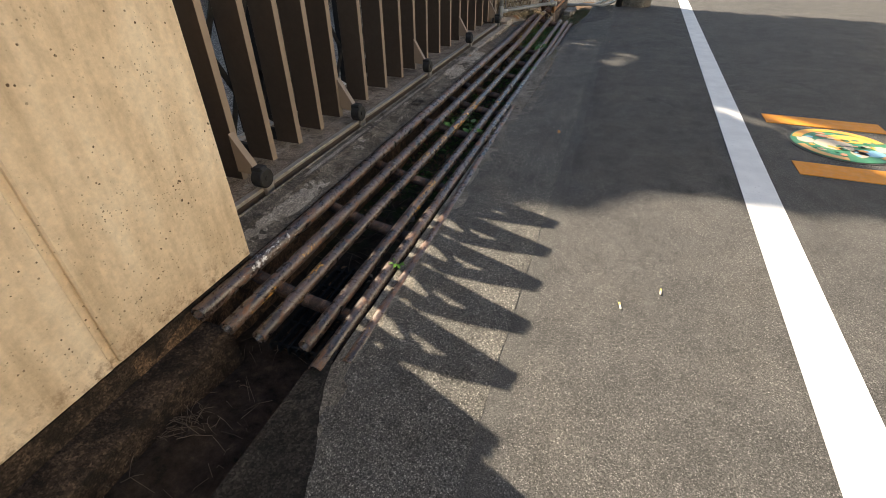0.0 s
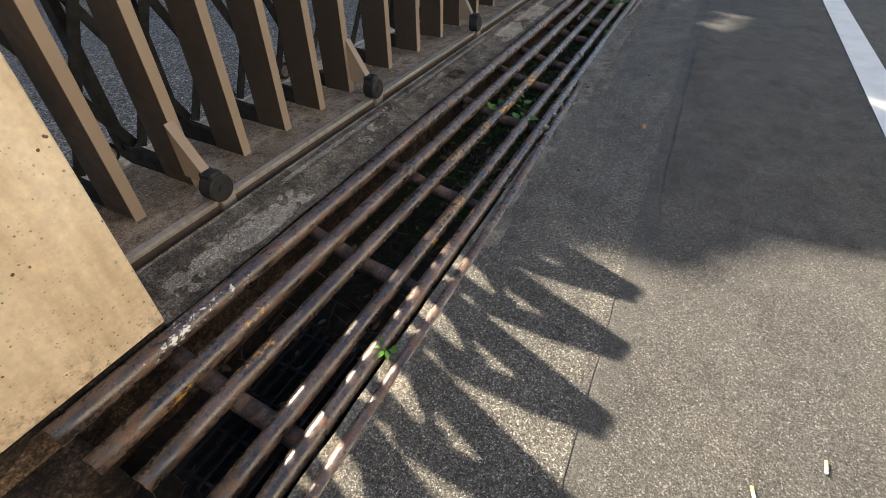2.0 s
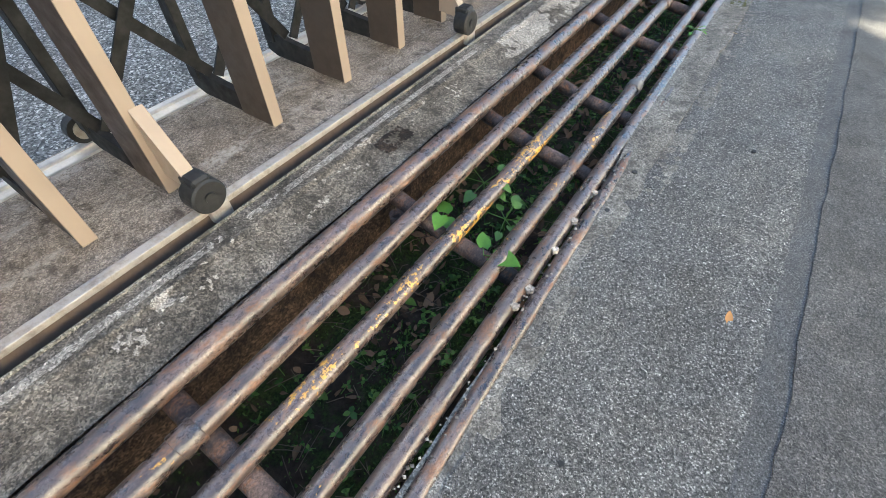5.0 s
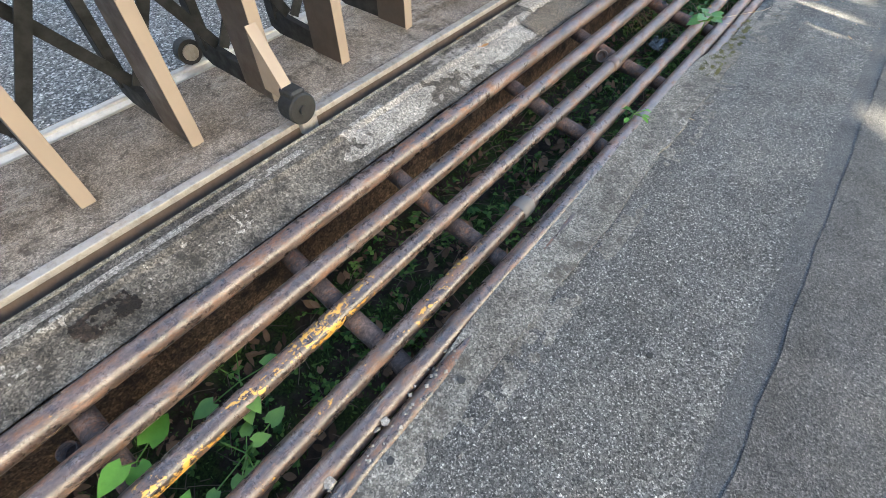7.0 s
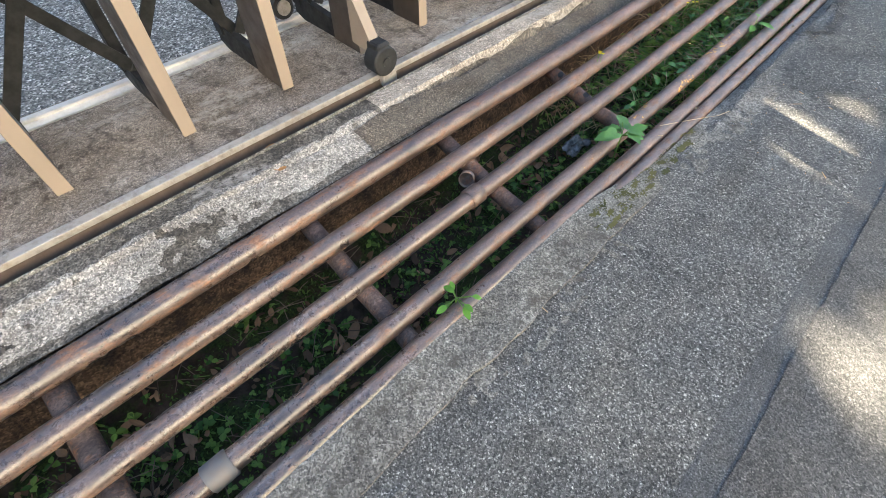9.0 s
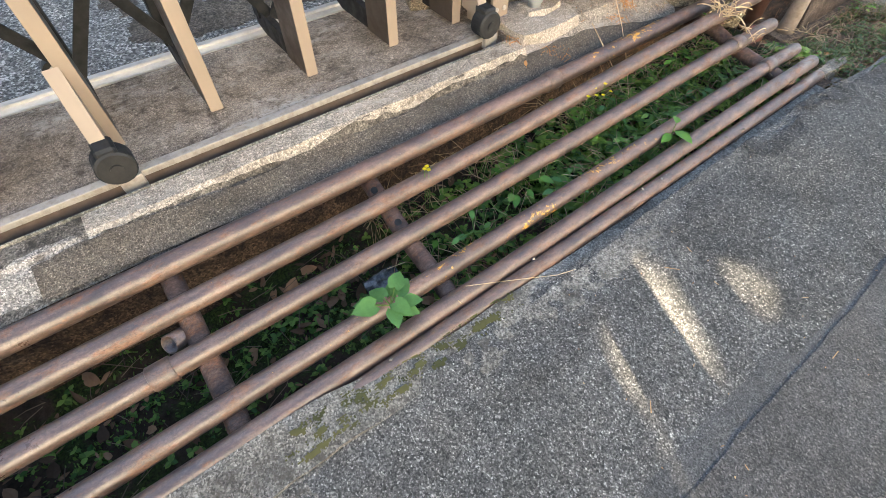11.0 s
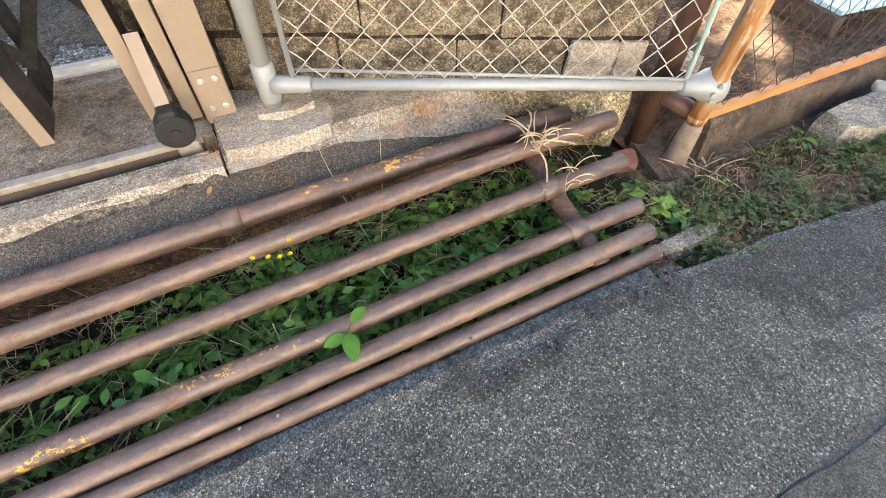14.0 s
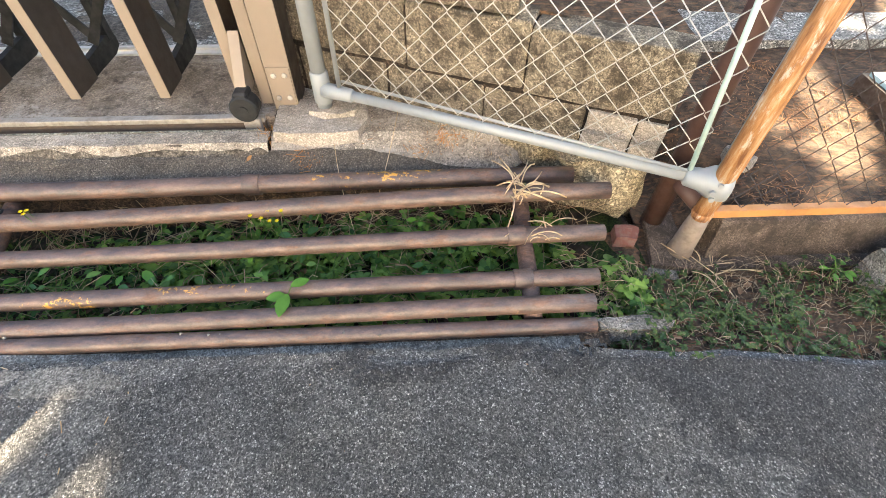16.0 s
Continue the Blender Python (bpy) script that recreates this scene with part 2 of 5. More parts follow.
BROWN = painted("dark_bronze_metal", (0.058, 0.043, 0.033), 0.42, 0.2, 0.05, (0.16, 0.13, 0.1))
BLACK = painted("black_steel", (0.006, 0.006, 0.006), 0.75, 0.0, 0.04, (0.035, 0.030, 0.026))
RUBBER = painted("black_rubber", (0.011, 0.011, 0.011), 0.6, 0.0, 0.05, (0.07, 0.06, 0.05))
ALUMINIUM = painted("aluminium_rail", (0.62, 0.60, 0.57), 0.35, 0.75, 0.12, (0.24, 0.20, 0.16))
BRASSY = painted("worn_rail", (0.47, 0.425, 0.37), 0.38, 0.45, 0.25, (0.17, 0.13, 0.10))
IRONDARK = painted("dark_rusted_rail", (0.15, 0.105, 0.075), 0.8, 0.1, 0.15, (0.07, 0.048, 0.034))
SLEEVE = painted("dull_grey_sleeve", (0.125, 0.115, 0.11), 0.5, 0.0, 0.15, (0.14, 0.085, 0.05))
ZINC = painted("grey_coated_steel", (0.30, 0.315, 0.32), 0.45, 0.15, 0.08, (0.3, 0.26, 0.2))
WIRE = painted("pale_coated_wire", (0.50, 0.475, 0.43), 0.45, 0.1, 0.1)
DARKWIRE = painted("dark_rusty_wire", (0.06, 0.045, 0.04), 0.6, 0.2, 0.15, (0.2, 0.09, 0.04))
AQUA = painted("aqua_painted_bar", (0.50, 0.66, 0.62), 0.5, 0.0, 0.1)
ORANGE = painted("orange_rusted_steel", (0.50, 0.22, 0.07), 0.6, 0.0, 0.25, (0.24, 0.11, 0.05), 12.0)
MAROON = painted("dark_red_brown_pipe", (0.085, 0.042, 0.032), 0.5, 0.0, 0.15, (0.16, 0.08, 0.05), 14.0)


# ---- geometry helpers ----
def smooth(a, b, v):
    u = min(1.0, max(0.0, (v - a) / (b - a)))
    return u * u * (3 - 2 * u)


def wob(x, y, z=0.0, scale=1.0):
    return noise.noise(Vector((x * scale, y * scale, z * scale)))


def part(name, bm, material, parent=None, label="", soft=False):
    mesh = bpy.data.meshes.new(name)
    bm.normal_update()
    bm.to_mesh(mesh)
    bm.free()
    mesh.materials.append(material)
    if soft:
        for face in mesh.polygons:
            face.use_smooth = True
    ob = new(name, mesh)
    if parent is not None:
        ob.parent = parent
    if label:
        tagged(ob, label)
    return ob


def thing(name, label, category, group="", kind="", at=None):
    ob = new(name)
    if at is not None:
        ob.matrix_world = at
    ob.empty_display_size = 0.05
    return tagged(ob, label, category, group, kind)


def box(bm, a, b, bevel=0.0, turn=None):
    """A box between two corners, its edges bevelled."""
    made = bmesh.ops.create_cube(bm, size=1.0)["verts"]
    mid, size = (Vector(a) + Vector(b)) / 2, Vector(b) - Vector(a)
    for v in made:
        v.co = Vector((v.co.x * size.x, v.co.y * size.y, v.co.z * size.z)) + mid
    if bevel:
        edges = list({e for v in made for e in v.link_edges})
        bmesh.ops.bevel(bm, geom=edges, offset=bevel, segments=1, affect="EDGES")
    return bm


def prism(bm, outline, way):
    """A closed outline of points pushed along way."""
    low = [bm.verts.new(p) for p in outline]
    high = [bm.verts.new(Vector(p) + Vector(way)) for p in outline]
    n = len(low)
    bm.faces.new(low[::-1])
    bm.faces.new(high)
    for i in range(n):
        bm.faces.new((low[i], low[(i + 1) % n], high[(i + 1) % n], high[i]))
    return bm


def tube(bm, path, radius, sides=10, caps=True, radii=None, hollow=0.0):
    """A round bar along a path of points; hollow: depth of an open bore at the ends."""
    path = [Vector(p) for p in path]
    rings = []
    for i, p in enumerate(path):
        way = (path[min(i + 1, len(path) - 1)] - path[max(i - 1, 0)]).normalized()
        side = way.cross(Vector((0, 0, 1)) if abs(way.z) < 0.9 else Vector((0, 1, 0))).normalized()
        up = side.cross(way)
        r = radii[i] if radii else radius
        rings.append([bm.verts.new(p + r * (math.cos(a) * side + math.sin(a) * up)) for a in (2 * math.pi * k / sides for k in range(sides))])
    for a, b in zip(rings, rings[1:]):
        for k in range(sides):
            bm.faces.new((a[k], a[(k + 1) % sides], b[(k + 1) % sides], b[k]))
    for ring, p, inward in ((rings[0], path[0], path[1] - path[0]), (rings[-1], path[-1], path[-2] - path[-1])):
        if hollow:
            inner = [bm.verts.new(p + (v.co - p) * 0.84) for v in ring]
            deep = [bm.verts.new(v.co + inward.normalized() * hollow) for v in inner]
            for k in range(sides):
                j = (k + 1) % sides
                bm.faces.new((ring[k], ring[j], inner[j], inner[k]))
                bm.faces.new((inner[k], inner[j], deep[j], deep[k]))
            bm.faces.new(deep)
        elif caps:
            bm.faces.new(ring)
    bmesh.ops.recalc_face_normals(bm, faces=bm.faces)
    return bm


def sheet(x0, x1, y0, y1, step, height, left=None, right=None, stepx=None, skirt=0.0):
    """An uneven ground strip; left and right shift its long edges; skirt: how deep its edges go down."""
    nx = max(1, round((x1 - x0) / (stepx or step)))
    ny = max(1, round((y1 - y0) / step))
    verts, faces = [], []
    for j in range(ny + 1):
        y = y0 + (y1 - y0) * j / ny
        a, b = x0 + (left(y) if left else 0), x1 + (right(y) if right else 0)
        row = [(a + (b - a) * i / nx, y) for i in range(nx + 1)]
        pts = [(x, y, height(x, y)) for x, y in row]
        if skirt:
            pts = [(pts[0][0], y, pts[0][2] - skirt)] + pts + [(pts[-1][0], y, pts[-1][2] - skirt)]
        verts += pts
    w = len(verts) // (ny + 1)
    for j in range(ny):
        for i in range(w - 1):
            faces.append((j * w + i, j * w + i + 1, (j + 1) * w + i + 1, (j + 1) * w + i))
    bm = bmesh.new()
    vs = [bm.verts.new(v) for v in verts]
    for f in faces:
        bm.faces.new([vs[k] for k in f])
    return bm


# ---- the ground ----
def ground_fall(x):
    """The apron falls towards the gutter."""
    return -0.0 if x > -0.1 else 0.064 * (x + 0.1)


def apron_height(x, y):
    return ground_fall(x) + 0.004 * wob(x, y, 1.0, 2.3) + 0.002 * wob(x, y, 2.0, 9.0)


def mortar_edge(y):
    return 0.018 * wob(0, y, 3.0, 3.0) + 0.012 * wob(0, y, 3.5, 11.0)


def asphalt_edge(y):
    return 0.04 * smooth(8.3, 8.8, y) + 0.09 * smooth(8.8, 9.8, y) + 0.02 * wob(0, y, 5.0, 4.0) + 0.012 * wob(0, y, 5.0, 14.0)


bm = bmesh.new()
bmesh.ops.create_grid(bm, x_segments=1, y_segments=1, size=150.0)
bmesh.ops.translate(bm, verts=bm.verts, vec=(0, 0, -0.40))
tagged(part("ground", bm, ROAD), "wide grey ground under the road and the yard", "ground", kind="structure")
road = part("road", sheet(-0.087, 40.0, -25.0, 70.0, 5.0, lambda x, y: 0.0, skirt=0.3), ROAD)
tagged(road, "worn grey-brown asphalt road, half in sun and half in shade", "road", kind="structure")
seam = part("gutter_seam", sheet(-0.17, -0.087, -8.0, 12.0, 0.1, lambda x, y: min(apron_height(x, y) - 0.0015, -0.0012) - 0.002 * smooth(-0.158, -0.172, x), left=lambda y: -0.02, right=lambda y: 0.004, stepx=0.011, skirt=0.1), PATCH)
tagged(seam, "smooth dark asphalt seam along the road edge", "pavement", kind="structure")
# darkened sheet over the road from the near edge of the shade onwards
shaded_road = part("road_shade", sheet(-0.10, 0.863, 2.75, 12.0, 0.05, lambda x, y: 0.0018, left=lambda y: 0.012 * wob(9, y, 0, 4.0) + 0.008 * wob(9, y, 2, 17.0),
                                      right=lambda y: 0.0212 * y - 0.01, stepx=0.25, skirt=0.02), SHADED_ROAD)
tagged(shaded_road, "darker copy of the road asphalt where the tree shade falls", "road", kind="structure")
apron = part("apron", sheet(-0.70, -0.17, -8.0, 12.0, 0.05, apron_height, left=asphalt_edge,
                            right=lambda y: 0.008 * wob(1, y, 0, 5.0) + 0.007 * wob(1, y, 3, 23.0), skirt=0.12), APRON)
tagged(apron, "coarse grey asphalt apron with pale stones beside the gutter", "pavement", kind="structure")


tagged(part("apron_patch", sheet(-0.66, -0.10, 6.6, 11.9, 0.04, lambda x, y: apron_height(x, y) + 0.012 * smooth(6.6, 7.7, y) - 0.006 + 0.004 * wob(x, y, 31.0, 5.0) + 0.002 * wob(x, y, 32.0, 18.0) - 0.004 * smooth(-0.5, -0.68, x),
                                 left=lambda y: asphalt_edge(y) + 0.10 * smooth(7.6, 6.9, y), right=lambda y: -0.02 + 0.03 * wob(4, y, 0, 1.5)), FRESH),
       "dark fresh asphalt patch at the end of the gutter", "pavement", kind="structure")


tagged(part("tar_sheet", sheet(-0.67, -0.12, 8.0, 11.9, 0.03, lambda x, y: apron_height(x, y) + 0.018 * smooth(7.9, 9.6, y) - 0.003 + 0.005 * wob(x, y, 33.0, 4.0) + 0.004 * wob(x, y, 34.0, 15.0) - 0.010 * smooth(-0.38, -0.12, x),
                               left=asphalt_edge, right=lambda y: -0.05 + 0.04 * wob(7, y, 0, 2.0)), TAR),
       "black tarry asphalt beside the weeds", "pavement", kind="structure")


def mortar_height(x, y):
    return ground_fall(-0.72) - 0.002 + 0.006 * wob(x, y, 4.0, 7.0) + 0.01 * (x + 0.78) * 4 - 0.03 * smooth(6.6, 7.2, y) + 0.014 * smooth(3.9, 4.3, y) * smooth(6.4, 6.0, y)


mortar = part("cement_strip", sheet(-0.79, -0.66, -8.0, 8.6, 0.04, mortar_height, left=lambda y: 0.004 * wob(2, y, 0, 6.0) + 0.05 * smooth(6.0, 6.5, y) + 0.012 * smooth(4.2, 3.8, y) - 0.016 * smooth(4.0, 4.4, y) * smooth(6.3, 5.9, y),
                                 right=mortar_edge, stepx=0.02, skirt=0.16), MORTAR)
tagged(mortar, "crumbling grey cement strip along the gutter edge", "pavement", kind="structure")


def soil_height(x, y):
    return -0.245 + 0.03 * wob(x, y, 6.0, 3.0) + 0.018 * wob(x, y, 7.0, 11.0) + 0.07 * smooth(1.0, 0.4, y) + 0.05 * smooth(6.0, 7.5, y) + 0.03 * smooth(8.3, 8.9, y)


s = Shader("gutter_soil", 0.95, 0.0, 0.2)
tone = s.ramp(s.noise(16.0, 8.0, 0.7), (0.35, (0.016, 0.012, 0.009)), (0.6, (0.060, 0.042, 0.030)), (0.75, (0.13, 0.095, 0.068)))
moss = s.ramp(s.noise(6.0, 6.0, 0.65, s.stretch(1, 1, 1, 4.0)), (0.45, 0.0), (0.55, 1.0))
blades = s.ramp(s.noise(120.0, 4.0, 0.7), (0.40, (0.010, 0.020, 0.005)), (0.62, (0.045, 0.075, 0.016)))
damp_end = s.ramp(s.times(s.axis(1), 0.1), (0.15, 0.0), (0.26, 0.85))
SOIL = s.done(s.mix(s.times(s.grey(moss), s.grey(damp_end)), tone, blades))
s.bump(s.noise(90.0, 8.0, 0.75), 0.9, 0.012)
soil = part("gutter_floor", sheet(-1.46, -0.72, -6.0, 8.97, 0.06, soil_height), SOIL)
tagged(soil, "dark mossy soil on the gutter floor", "soil", kind="structure")


def curb_edge(y):
    return 0.008 * wob(3, y, 0, 2.5) + 0.006 * wob(3, y, 1.0, 9.0)


def curb_height(x, y):
    drop = 0.035 * smooth(5.6, 6.6, y)
    return 0.098 - (0.012 + drop) * smooth(-1.575, -1.545, x) - (0.02 + drop * 0.3) * smooth(-1.55, -1.41, x) + 0.003 * wob(x, y, 8.0, 8.0)


curb = part("curb", sheet(-1.655, -1.41, 1.263, 7.49, 0.05, curb_height, right=curb_edge, stepx=0.02, skirt=0.0), CURB)
tagged(curb, "weathered grey concrete curb with dark lichen and pale patches", "curb", kind="structure")


def gutter_side(x0, x1, top, thick, y0, y1):
    b = bmesh.new()
    rows = []
    n = round((y1 - y0) / 0.08)
    for j in range(n + 1):
        y = y0 + (y1 - y0) * j / n
        rows.append([b.verts.new((x0 + (x1 - x0) * k / 5 + 0.008 * wob(x0 * 3, y, k * 0.3, 5.0), y, -0.33 + (top(y) + 0.33) * k / 5)) for k in range(6)])
        rows[-1].append(b.verts.new((x1 + thick, y, top(y) - 0.004)))
    for a, c in zip(rows, rows[1:]):
        for k in range(6):
            b.faces.new((a[k], a[k + 1], c[k + 1], c[k]))
    bmesh.ops.recalc_face_normals(b, faces=b.faces)
    return b


side_a = part("gutter_side", gutter_side(-1.395, -1.42, lambda y: 0.05 - 0.03 * smooth(5.6, 6.6, y), -0.12, 0.6, 8.95), CHANNEL)
tagged(side_a, "rust-stained brown concrete side of the gutter", "gutter", kind="structure")
side_b = part("gutter_side", gutter_side(-0.80, -0.785, lambda y: -0.07, 0.08, -6.0, 8.7), CHANNEL)
tagged(side_b, "dark damp concrete side of the gutter", "gutter", kind="structure")
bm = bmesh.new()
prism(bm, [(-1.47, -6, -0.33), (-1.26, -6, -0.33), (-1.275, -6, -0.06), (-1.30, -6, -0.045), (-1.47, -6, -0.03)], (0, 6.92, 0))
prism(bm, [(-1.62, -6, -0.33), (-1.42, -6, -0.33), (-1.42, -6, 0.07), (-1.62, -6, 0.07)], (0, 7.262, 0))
tagged(part("wall_footing", bm, DARK_CONCRETE), "dark stained concrete footing under the cream wall", "footing", kind="structure")


def smear(name, x0, x1, y0, y1, height, material, label, category, share=0.5, cell=0.009, seed=0.0, lift=0.003, scale=7.0):
    """A thin ragged layer left on the ground, thinning out to its edges."""
    b = bmesh.new()
    nx, ny = round((x1 - x0) / cell), round((y1 - y0) / cell)
    grid = {}

    def corner(i, j):
        if (i, j) not in grid:
            x, y = x0 + i * cell + 0.3 * cell * wob(i, j, seed, 0.9), y0 + j * cell + 0.3 * cell * wob(j, i, seed, 0.9)
            grid[i, j] = b.verts.new((x, y, height(x, y) + lift))
        return grid[i, j]

    for i in range(nx):
        for j in range(ny):
            u, v = (i + 0.5) / nx, (j + 0.5) / ny
            rim = min(1.0, 5 * min(u, 1 - u)) * min(1.0, 7 * min(v, 1 - v))
            x, y = x0 + i * cell, y0 + j * cell
            grain = 0.5 + 0.55 * wob(x, y * 0.6, seed, scale) + 0.35 * wob(x, y, seed + 4, scale * 4)
            if grain * (0.35 + 0.65 * rim) * min(1.0, rim * 2) > 1.0 - share:
                b.faces.new((corner(i, j), corner(i + 1, j), corner(i + 1, j + 1), corner(i, j + 1)))
    return tagged(part(name, b, material), label, category, kind="structure")


SMEARED = concrete("smeared_mortar", (0.43, 0.385, 0.33), (0.27, 0.237, 0.20), 0.5, 260.0, (0.13, 0.112, 0.094), 0.36)
smear("mortar_smear", -1.605, -1.42, 4.30, 6.10, curb_height, SMEARED, "pale mortar smeared over the old curb", "mortar", 0.66, 0.0045, 1.0)
smear("mortar_smear", -1.57, -1.42, 1.30, 2.10, curb_height, SMEARED, "pale mortar smear near the cream wall", "mortar", 0.58, 0.0045, 6.0)
smear("mortar_smear", -1.625, -1.590, 1.80, 4.60, curb_height, SMEARED, "thin pale mortar line along the curb", "mortar", 0.74, 0.0045, 9.0, 0.003, 14.0)
smear("mortar_smear", -1.60, -1.45, 2.20, 4.30, curb_height, SMEARED, "scattered pale mortar crumbs on the curb", "mortar", 0.28, 0.0045, 12.0, 0.003, 16.0)
upper = part("curb_top", sheet(-1.653, -1.56, 5.75, 7.488, 0.04, lambda x, y: curb_height(x, y) + 0.004 + 0.003 * wob(x, y, 15.0, 12.0), right=lambda y: 0.014 * wob(5, y, 0, 4.0) + 0.008 * wob(5, y, 1, 15.0), stepx=0.015), ENDPAD)
tagged(upper, "paler concrete top of the curb beside the groove", "curb", kind="structure")
lower = part("asphalt_fillet", sheet(-1.545, -1.418, 5.6, 8.62, 0.04, lambda x, y: (curb_height(x, y) if y < 7.49 else 0.055 - 0.03 * smooth(-1.56, -1.41, x) - 0.05 * smooth(8.3, 8.7, y)) + 0.010 + 0.004 * wob(x, y, 16.0, 9.0), left=lambda y: 0.025 * wob(6, y, 0, 3.0) + 0.012 * wob(6, y, 1, 12.0) - 0.03 * smooth(7.3, 7.7, y) + 0.15 * smooth(7.7, 8.6, y), stepx=0.015), STRIP)
tagged(lower, "dark worn asphalt fillet between curb and first pipe", "pavement", kind="structure")
# thin dark layer 3 mm above the curb; the curb itself is uncut
smear("curb_patch", -1.555, -1.455, 3.49, 3.68, curb_height, DARK_CONCRETE, "dark ragged patch on the curb", "curb", 0.60, 0.003, 3.0, 0.003, 24.0)
MOSS = leafy("moss", (0.055, 0.055, 0.018), (0.13, 0.115, 0.038), 0.9, 0.2)
smear("moss_patch", -0.79, -0.66, 5.85, 6.75, lambda x, y: max(mortar_height(x, y), apron_height(x, y)), MOSS, "yellow-green moss on the cement strip", "moss", 0.42, 0.004, 5.0, 0.003, 40.0)
# soil film coloured near black, also standing in for the wall's shade
tagged(part("silt_shade", sheet(-0.86, -0.57, -6.0, 0.96, 0.03, lambda x, y: max(apron_height(x, y), mortar_height(x, y) - 0.012 * smooth(-0.78, -0.86, x)) + 0.004 - 0.006 * smooth(-0.60, -0.50, x),
                         right=lambda y: 0.05 * wob(8, y, 0, 1.7) + 0.03 * wob(8, y, 3, 8.0) + 0.012 * wob(8, y, 6, 31.0) - 0.17 * smooth(0.25, 0.95, y), stepx=0.02), concrete("shaded_silt", (0.060, 0.052, 0.044), (0.022, 0.019, 0.017), 0.6, 150.0, (0.012, 0.011, 0.010), 0.45)),
       "dark washed-in soil on the asphalt edge, deepened for the wall's shade", "soil", kind="structure")
smear("tar_patch", -0.72, -0.56, 7.7, 8.75, apron_height, TAR, "dark tar along the broken asphalt edge", "pavement", 0.45, 0.009, 8.0, 0.009, 14.0)
for y in (4.15, 4.95, 5.6, 6.85):
    smear("cement_stain", -0.70, -0.56, y - 0.5, y + 0.5, apron_height, MORTAR, "thin cement film spread over the asphalt", "pavement", 0.46, 0.008, y, 0.0025)

# ---- the gate pad and its rails ----
def pad_height(x, y):
    return 0.108 + 0.003 * wob(x, y, 9.0, 4.0)


pad = part("gate_pad", sheet(-2.42, -1.75, 1.0, 7.49, 0.08, pad_height, skirt=0.1), PAD)
tagged(pad, "brown-grey concrete pad under the sliding gate", "pavement", kind="structure")
# groove floor coloured near black to deepen the shade in the gap
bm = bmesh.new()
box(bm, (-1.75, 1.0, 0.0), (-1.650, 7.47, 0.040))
tagged(part("groove", bm, DARK_CONCRETE), "groove beside the gate rail, its floor coloured dark for depth", "groove", kind="structure")
yard = part("yard", sheet(-40.0, -2.42, -25.0, 70.0, 5.0, lambda x, y: 0.095, skirt=0.3), YARD)
tagged(yard, "grey asphalt yard behind the gate", "pavement", kind="structure")
# thin ragged layer, darker and browner than the yard around it
smear("yard_dark", -3.7, -2.43, 6.0, 8.6, lambda x, y: 0.095, concrete("yard_dark", (0.17, 0.14, 0.11), (0.075, 0.060, 0.047), 0.6, 160.0, (0.05, 0.04, 0.03), 0.4), "dark brown layer on the yard by the gate end", "dirt", 0.80, 0.018, 14.0, 0.004, 3.0)
rail = thing("gate_rail", "pale worn metal floor rail of the folding gate", "rail", "gate floor rails")
part("rail_plate", box(bmesh.new(), (-1.760, 1.0, 0.095), (-1.724, 7.45, 0.117), 0.002), BRASSY, rail)
part("rail_web", box(bmesh.new(), (-1.752, 1.0, 0.04), (-1.726, 7.45, 0.096)), IRONDARK, rail, "dark rusted web of the rail")
part("rail_lip", box(bmesh.new(), (-1.664, 1.0, 0.04), (-1.656, 7.46, 0.106), 0.002), MORTAR, rail, "pale cement lip")
rail = thing("gate_rail", "bright aluminium floor rail at the back of the gate", "rail", "gate floor rails")
part("rail_plate", box(bmesh.new(), (-2.40, 1.0, 0.09), (-2.305, 7.45, 0.117), 0.003), ALUMINIUM, rail)
part("rail_rib", box(bmesh.new(), (-2.372, 1.0, 0.112), (-2.345, 7.45, 0.130), 0.004), ALUMINIUM, rail)

# ---- the cream wall ----
s = Shader("cream_wall_coating", 0.75, 0.0, 0.3)
streak = s.ramp(s.noise(2.4, 6.0, 0.6, s.stretch(3.0, 3.0, 0.55)), (0.34, (0.56, 0.425, 0.275)), (0.5, (0.74, 0.585, 0.40)), (0.64, (0.83, 0.69, 0.50)))
fine = s.ramp(s.noise(40.0, 8.0, 0.7), (0.3, 0.78), (0.7, 1.12))
tone = s.mix(0.8, streak, fine, "MULTIPLY")
pits = s.ramp(s.times(s.cells(44.0, "Distance"), s.times(s.times(s.noise(9.0, 3.0), s.noise(70.0, 6.0, 0.75), "ADD"), 0.4), "ADD"), (0.50, 1.0), (0.56, 0.0))
some = s.ramp(s.noise(5.0, 6.0, 0.75), (0.47, 0.0), (0.56, 1.0))
tiny = s.times(s.grey(s.ramp(s.cells(75.0, "Distance"), (0.17, 1.0), (0.25, 0.0))), s.grey(s.ramp(s.noise(6.0, 6.0, 0.75, s.stretch(1, 1, 1, 8.0)), (0.52, 0.0), (0.62, 1.0))))
hole = s.times(s.times(s.grey(pits), s.grey(some)), s.times(tiny, 0.8), "MAXIMUM")
tone = s.mix(hole, tone, (0.12, 0.075, 0.04))
crack = s.ramp(s.noise(3.0, 10.0, 0.75, s.stretch(1.0, 4.0, 1.0, 2.0)), (0.66, 0.0), (0.70, 1.0))
tone = s.mix(s.times(s.grey(crack), 0.45), tone, (0.30, 0.19, 0.10))
low = s.ramp(s.axis(2), (0.085, 1.0), (0.22, 0.0))
ragged = s.ramp(s.noise(11.0, 8.0, 0.75), (0.48, 0.0), (0.62, 1.0))
